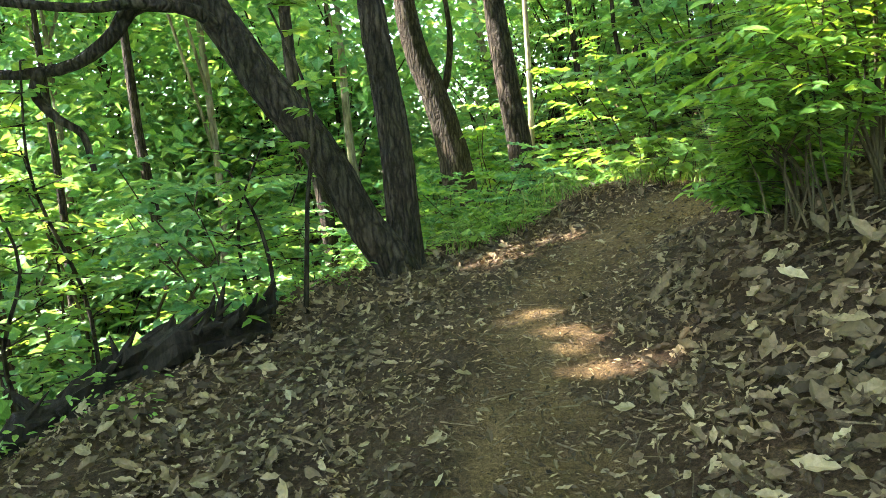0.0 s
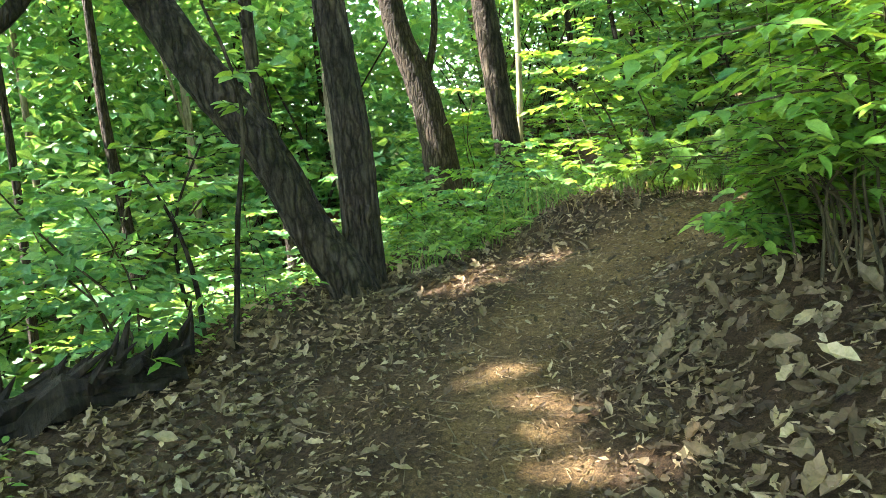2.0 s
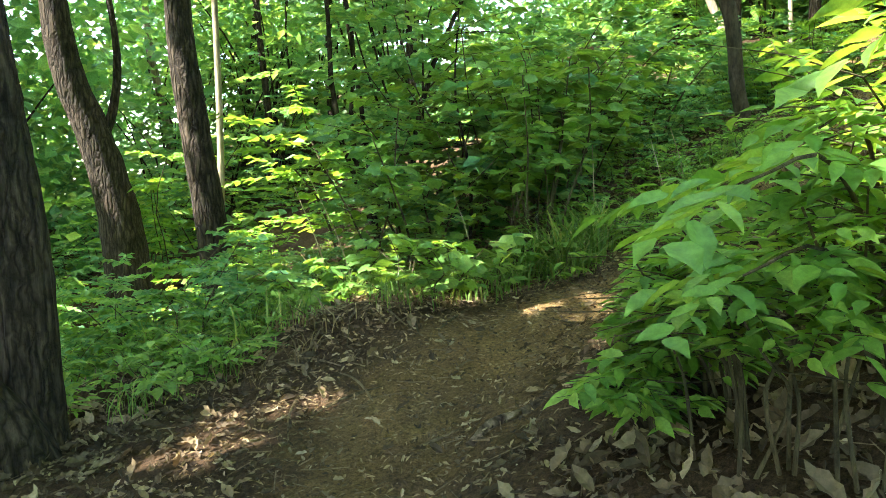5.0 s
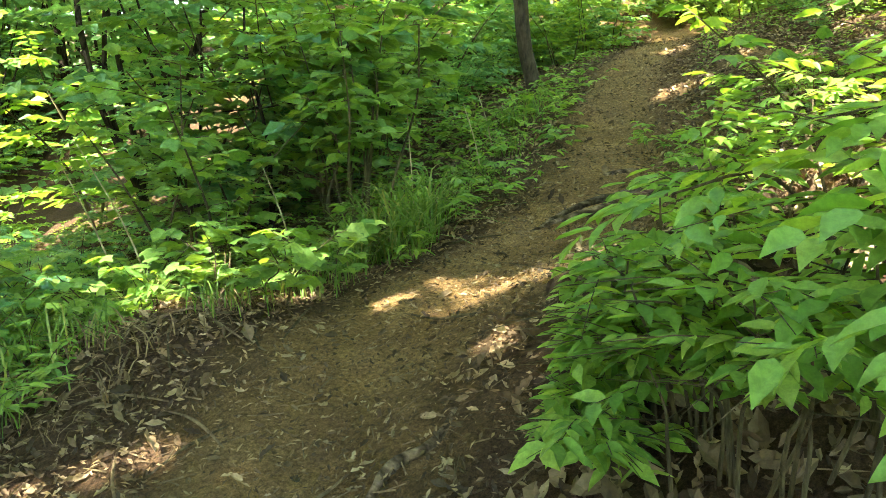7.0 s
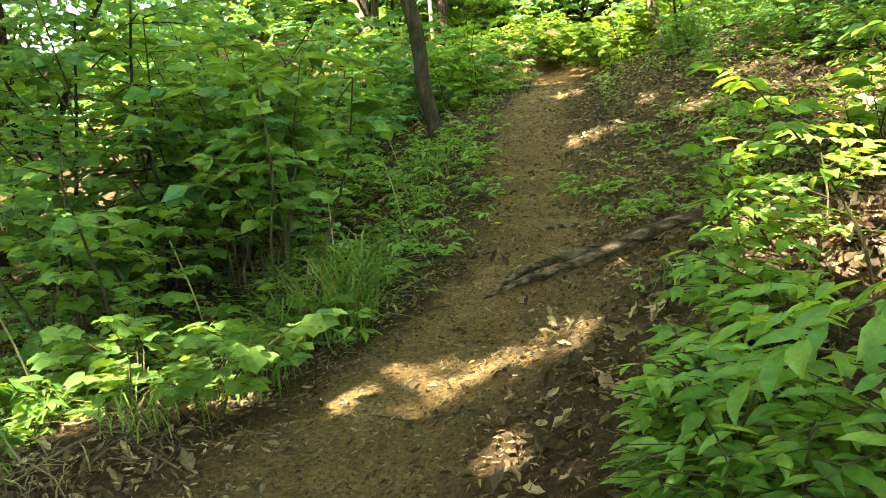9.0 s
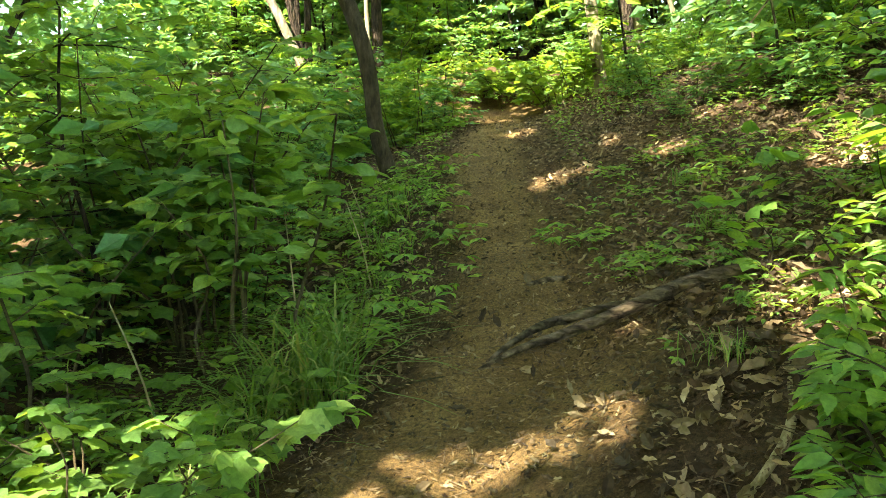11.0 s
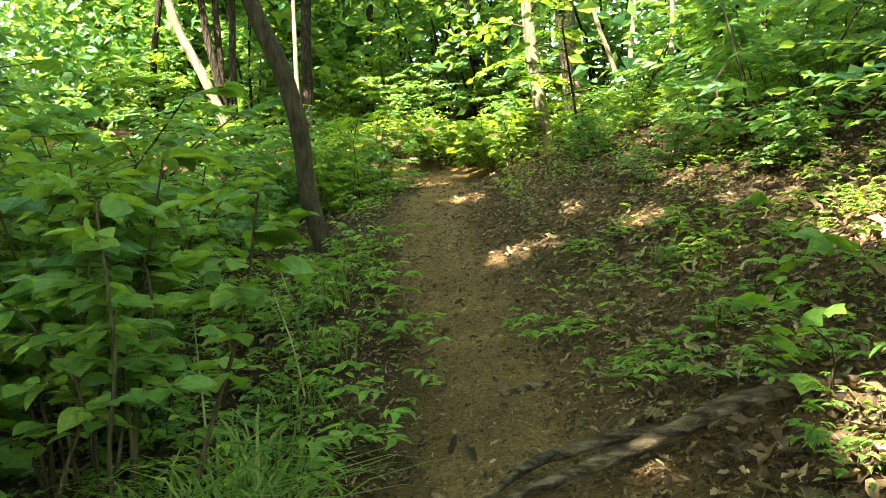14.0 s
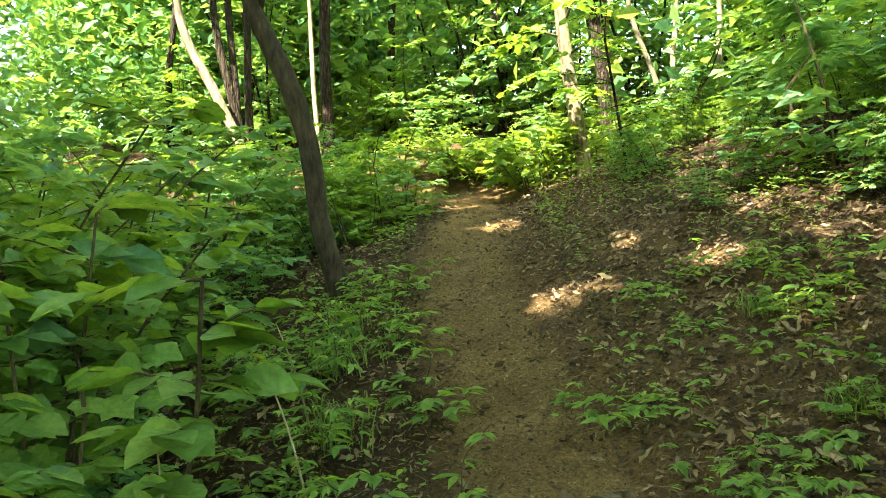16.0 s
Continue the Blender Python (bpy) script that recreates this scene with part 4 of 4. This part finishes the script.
fallen_log()
stick("surface_root", "thin exposed root crossing the footpath", "root", [(1.24, 4.68), (1.36, 4.72), (1.5, 4.66), (1.66, 4.72)], [0.014, 0.022, 0.018, 0.008], M_DEAD, 33)
stick("broken_branch", "short broken branch lying on the footpath", "branch", [(4.55, 6.2), (4.68, 6.12), (4.8, 6.02)], [0.02, 0.028, 0.016], M_DEAD, 34)
stick("broken_branch", "dark bent stick lying on the leaf litter", "branch", [(7.0, 6.9), (7.15, 6.75), (7.2, 6.5)], [0.01, 0.014, 0.006], M_ROT, 35)
stick("broken_branch", "pale dead branch lying on the bank", "branch", [(2.35, 4.55), (2.7, 4.45), (3.1, 4.5)], [0.012, 0.016, 0.008], M_STRAW, 36)
stick("broken_branch", "dark dead branch lying among dry leaves", "branch", [(1.15, 2.35), (1.45, 2.45), (1.75, 2.4)], [0.01, 0.014, 0.008], M_ROT, 37)


r = np.random.default_rng(61)
for k in range(26):
    x, y = (r.uniform(0.7, 2.1), r.uniform(5.3, 6.3)) if k < 14 else (r.uniform(1.0, 6.5), r.uniform(4.2, 6.8)) if k < 20 else (r.uniform(-2, 2), r.uniform(2.2, 5))
    a, ln = r.uniform(0, 6.28), r.uniform(0.1, 0.26)
    dx, dy = math.cos(a) * ln, math.sin(a) * ln
    stick("dead_twig", "thin dead brown twig lying on the leaf litter", "twig", [(x - dx, y - dy), (x + 0.1 * dy, y - 0.1 * dx), (x + dx, y + dy)], [0.004, 0.007, 0.003], M_STICK if k % 3 else M_TWIG, 640 + k, 1.6, 6, 8, 0.012)


def rotten_log():
    ob = thing("rotten_log", "black rotten log with ragged broken bark at the slope's edge", "log")
    c = curve([(-2.75, 3.75, 0.1), (-2.3, 4.05, 0.3), (-1.9, 4.3, 0.42), (-1.45, 4.5, 0.5), (-1.15, 4.62, 0.52)], 20)
    c[:, 2] = ground_z(c[:, 0], c[:, 1]) + 0.09
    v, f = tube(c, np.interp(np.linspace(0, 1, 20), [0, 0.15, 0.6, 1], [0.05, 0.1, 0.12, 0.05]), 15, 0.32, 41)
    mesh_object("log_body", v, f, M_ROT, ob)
    r = np.random.default_rng(42)
    for k in range(44):
        p = c[r.integers(1, 19)] + np.array([r.normal(0, 0.05), r.normal(0, 0.05), 0.07])
        w = np.array([r.normal(0.5, 0.5), r.normal(0.2, 0.5), r.uniform(0.2, 0.8)])
        w = w / np.linalg.norm(w) * r.uniform(0.1, 0.32)
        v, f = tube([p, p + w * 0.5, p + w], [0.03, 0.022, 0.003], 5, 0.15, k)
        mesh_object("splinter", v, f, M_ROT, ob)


rotten_log()


# ---- grass and herbs ----
def blades(r, n, height, spread, width):
    """Arching grass blades from one foot: five cross-sections each."""
    a = r.uniform(0, 6.28, n)
    h = height * r.uniform(0.5, 1.1, n)
    out = spread * r.uniform(0.3, 1.1, n)
    foot = np.column_stack([r.normal(0, 0.1, n), r.normal(0, 0.1, n), np.full(n, -0.02)])
    V, k = [], np.array([0, 0.3, 0.6, 0.85, 1.0])
    W = np.array([0.8, 1.0, 0.8, 0.5, 0.05])
    d = np.column_stack([np.cos(a), np.sin(a), np.zeros(n)])
    s = np.column_stack([-np.sin(a), np.cos(a), np.zeros(n)])
    for u, w in zip(k, W):
        p = foot + d * (out * u ** 1.8)[:, None]
        p[:, 2] += h * (1.75 * u - 1.05 * u ** 2.4) * 0.95
        V += [p - s * width * w, p + s * width * w]
    V = np.stack(V, 1).reshape(-1, 3)
    T = np.array([(2 * i, 2 * i + 1, 2 * i + 3, 2 * i + 2) for i in range(4)])
    F = (T[None] + (np.arange(n) * 10)[:, None, None]).reshape(-1, 4)
    return V, F


for k, (n, h, sp, w, spots) in enumerate([
        (62, 0.66, 0.85, 0.007, [(2.88, 6.52, 0.95), (3.12, 6.62, 1.0), (2.65, 6.6, 0.75), (3.45, 6.85, 0.8), (3.0, 6.85, 0.85)]),
        (60, 0.3, 0.3, 0.004, [(4.2, 7.15, 1.0), (4.9, 7.5, 1.0), (0.55, 6.35, 1.0), (0.1, 6.3, 0.9), (1.0, 6.55, 1.1), (5.6, 7.9, 1.0), (6.2, 8.3, 1.1), (2.05, 6.35, 1.0), (2.4, 6.5, 1.2),
                               (0.8, 6.9, 1.3), (1.6, 6.25, 0.9), (1.6, 7.0, 1.3), (0.3, 7.2, 1.3), (3.3, 4.75, 0.6), (5.2, 5.2, 0.6), (6.3, 5.7, 0.6)])]):
    r = np.random.default_rng(50 + k)
    v, f = blades(r, n, h, sp, w)
    t = thing("grass_tuft", "long arching green grass blades in a loose tuft", "grass", "grass tufts")
    tagged(mesh_object("grass", v, f, M_GRASS, t), kind="stuff")
    for i, (x, y, sz) in enumerate(spots):
        m = at_ground(x, y, 77 * i, sz)
        if i == 0:
            t.matrix_basis = m
        else:
            put(t, m)

# withered grass on the crest at the bend's outer edge
r = np.random.default_rng(58)
v, f = blades(r, 34, 0.13, 0.3, 0.0035)
t = thing("dry_grass_tuft", "withered straw-brown grass hanging over the bank", "grass", "withered grass tufts")
tagged(mesh_object("grass", v, f, M_DRYGRASS, t), kind="stuff")
for i, (x, y, sz) in enumerate([(0.95, 6.02, 1.0), (1.2, 6.12, 1.1), (0.72, 5.98, 0.8), (1.5, 6.2, 1.0), (1.85, 6.22, 0.9), (1.05, 6.3, 1.1), (0.45, 6.05, 0.8), (1.65, 6.45, 1.0)]):
    m = at_ground(x, y, 131 * i, sz)
    if i == 0:
        t.matrix_basis = m
    else:
        put(t, m)

herbs = []
for k in range(4):
    h = thing("herb", "low green weed with narrow pointed leaves", "weed", "weeds on the woodland floor")
    plant_parts(h, 180 + k, 3, 4, 5, 0.16 + 0.03 * k, 0.16, 0.065, "lance" if k % 2 else "ovate", M_BRIGHT if k > 2 else M_SHRUB, 0.5, 0.25, 0.0025, False)
    herbs.append(h)
for k, h in enumerate(herbs):
    scatter(h, 22, (2.6, 4.2, 7, 7.5), lambda x, y, d, s: d > 0.55 + 0.35 * math.sin(x * 2.1) and x > 3.0 and not (x < 4.3 and y > 4.9), (0.5, 1.2), 0.2, 240 + k)
    scatter(put(h, h.matrix_basis), 24, (1.4, 5.9, 7, 9), lambda x, y, d, s: -2.0 < d < (-0.5 if x > 2.5 else -0.95), (0.7, 1.7), 0.2, 250 + k)
    scatter(put(h, h.matrix_basis), 8, (-1.6, 4.6, 1.8, 8), lambda x, y, d, s: d < -1.75, (0.8, 1.9), 0.2, 260 + k)
    scatter(put(h, h.matrix_basis), 10, (0.2, 5.6, 2.0, 7.2), lambda x, y, d, s: d < -1.25, (0.7, 1.6), 0.2, 290 + k)


def weed_cover():
    """All the small weeds beyond those, too many to tell apart."""
    r = np.random.default_rng(91)
    n = 4500
    x, y = r.uniform(-3, 16, n), r.uniform(3.5, 14, n)
    d, _, s = trail_offset(x, y)
    ok = ((d > 0.75) & (x > 3.4) & (r.uniform(0, 1, n) < 0.35 + 0.65 * soft_step(x, 6, 8.5))) | (d < -1.75) | ((d < -0.55) & (y > 6) & (x > 2.4))
    ok &= (np.hypot(x - 14.1, y - 11.7) > 0.4) | (r.uniform(0, 1, n) < 0.25)
    ok &= waves(x * 0.8, y * 0.8) > -0.2
    x, y = x[ok], y[ok]
    k = 9
    a, size = r.uniform(0, 6.28, len(x) * k), np.repeat(r.uniform(0.7, 1.6, len(x)) * (1 + 0.8 * soft_step(x, 9, 12)), k)
    X, Y = np.repeat(x, k), np.repeat(y, k)
    out = r.uniform(0.0, 0.1, len(X)) * size
    X, Y = X + np.cos(a) * out, Y + np.sin(a) * out
    P = np.column_stack([X, Y, ground_z(X, Y) + r.uniform(0.02, 0.15, len(X)) * size])
    A = np.column_stack([np.cos(a), np.sin(a), r.uniform(-0.5, 0.3, len(X))])
    v, f = leaf_arrays(P, A, bent_normals(r, len(X), 0.35), 0.042 * size * r.uniform(0.6, 1.2, len(X)), np.full(len(X), 0.55), "ovate")
    tagged(mesh_object("weed_cover", v, f, M_SHRUB), "low green weeds covering the woodland floor", "weeds", kind="stuff")


weed_cover()

# a young plant with broad leaves on the bank
for i, (x, y, sz) in enumerate([(4.2, 4.8, 1.0), (4.65, 4.3, 1.2), (5.28, 5.0, 1.0), (4.9, 4.1, 1.1)]):
    if i == 0:
        young = thing("bank_plant", "young upright plant with broad toothed green leaves", "plant", "young plants on the bank")
        plant_parts(young, 190, 2, 5, 4, 0.55, 0.28, 0.11, "lobed", M_BRIGHT, 0.85, 0.35, 0.004)
        young.matrix_basis = at_ground(x, y, 20, sz)
    else:
        put(young, at_ground(x, y, 90 * i, sz))

# dry bare stalks
for i, (x, y, h, lx, ly) in enumerate([(1.5, 7.4, 0.9, -0.25, 0.1), (1.65, 7.3, 1.0, -0.35, 0.05), (2.55, 7.2, 0.7, -0.15, 0.1), (4.4, 7.3, 0.6, -0.05, 0.15), (5.0, 7.75, 0.55, -0.1, 0.1), (3.7, 7.35, 0.8, 0.05, 0.1)]):
    g = gz(x, y)
    v, f = tube(curve([(x, y, g - 0.03), (x + lx * 0.4, y + ly * 0.4, g + h * 0.5), (x + lx, y + ly, g + h)], 8), np.linspace(0.007, 0.003, 8), 6, 0.06, i)
    tagged(mesh_object("dry_stalk", v, f, M_STRAW), "bare straw-coloured dead plant stalk", "stalk", "dry stalks")

# single large dead leaves
dead = []
for k in range(6):
    r = np.random.default_rng(70 + k)
    v, f = leaf_arrays(np.zeros((1, 3)), np.array([[1.0, 0, 0.05]]), np.array([[0, r.normal(0, 0.2), 1.0]]), np.array([0.12]), np.array([r.uniform(0.5, 0.75)]), "dead")
    v[:, 2] += r.normal(0, 0.006, len(v))
    me = bpy.data.meshes.new("dead_leaf")
    me.from_pydata(v.tolist(), [], f.tolist())
    me.materials.append(M_LITTER)
    dead.append(me)
r = np.random.default_rng(77)
count = 0
while count < 290:
    x, y = (r.uniform(0.7, 2.4), r.uniform(1.4, 4.2)) if count < 170 else (r.uniform(-2.2, 6), r.uniform(2.5, 7.5))
    d = trail_offset(np.array([x]), np.array([y]))[0][0]
    if abs(d) < 0.3 and r.uniform() > 0.12 or abs(d) > 2.4:
        continue
    nrm = Vector(surface_normals(np.array([x]), np.array([y]))[0]) + Vector(r.normal(0, 0.25, 3))
    q = nrm.to_track_quat("Z", "Y")
    ob = new("dead_leaf", dead[count % 6])
    ob.matrix_basis = Matrix.Translation((x, y, gz(x, y) + 0.022)) @ q.to_matrix().to_4x4() @ pose(0, 0, 0, 0, 0, r.uniform(0, 360)) @ Matrix.Scale(r.uniform(0.6, 1.35) if count < 170 else r.uniform(0.45, 0.9), 4)
    ob.parent = ground
    count += 1
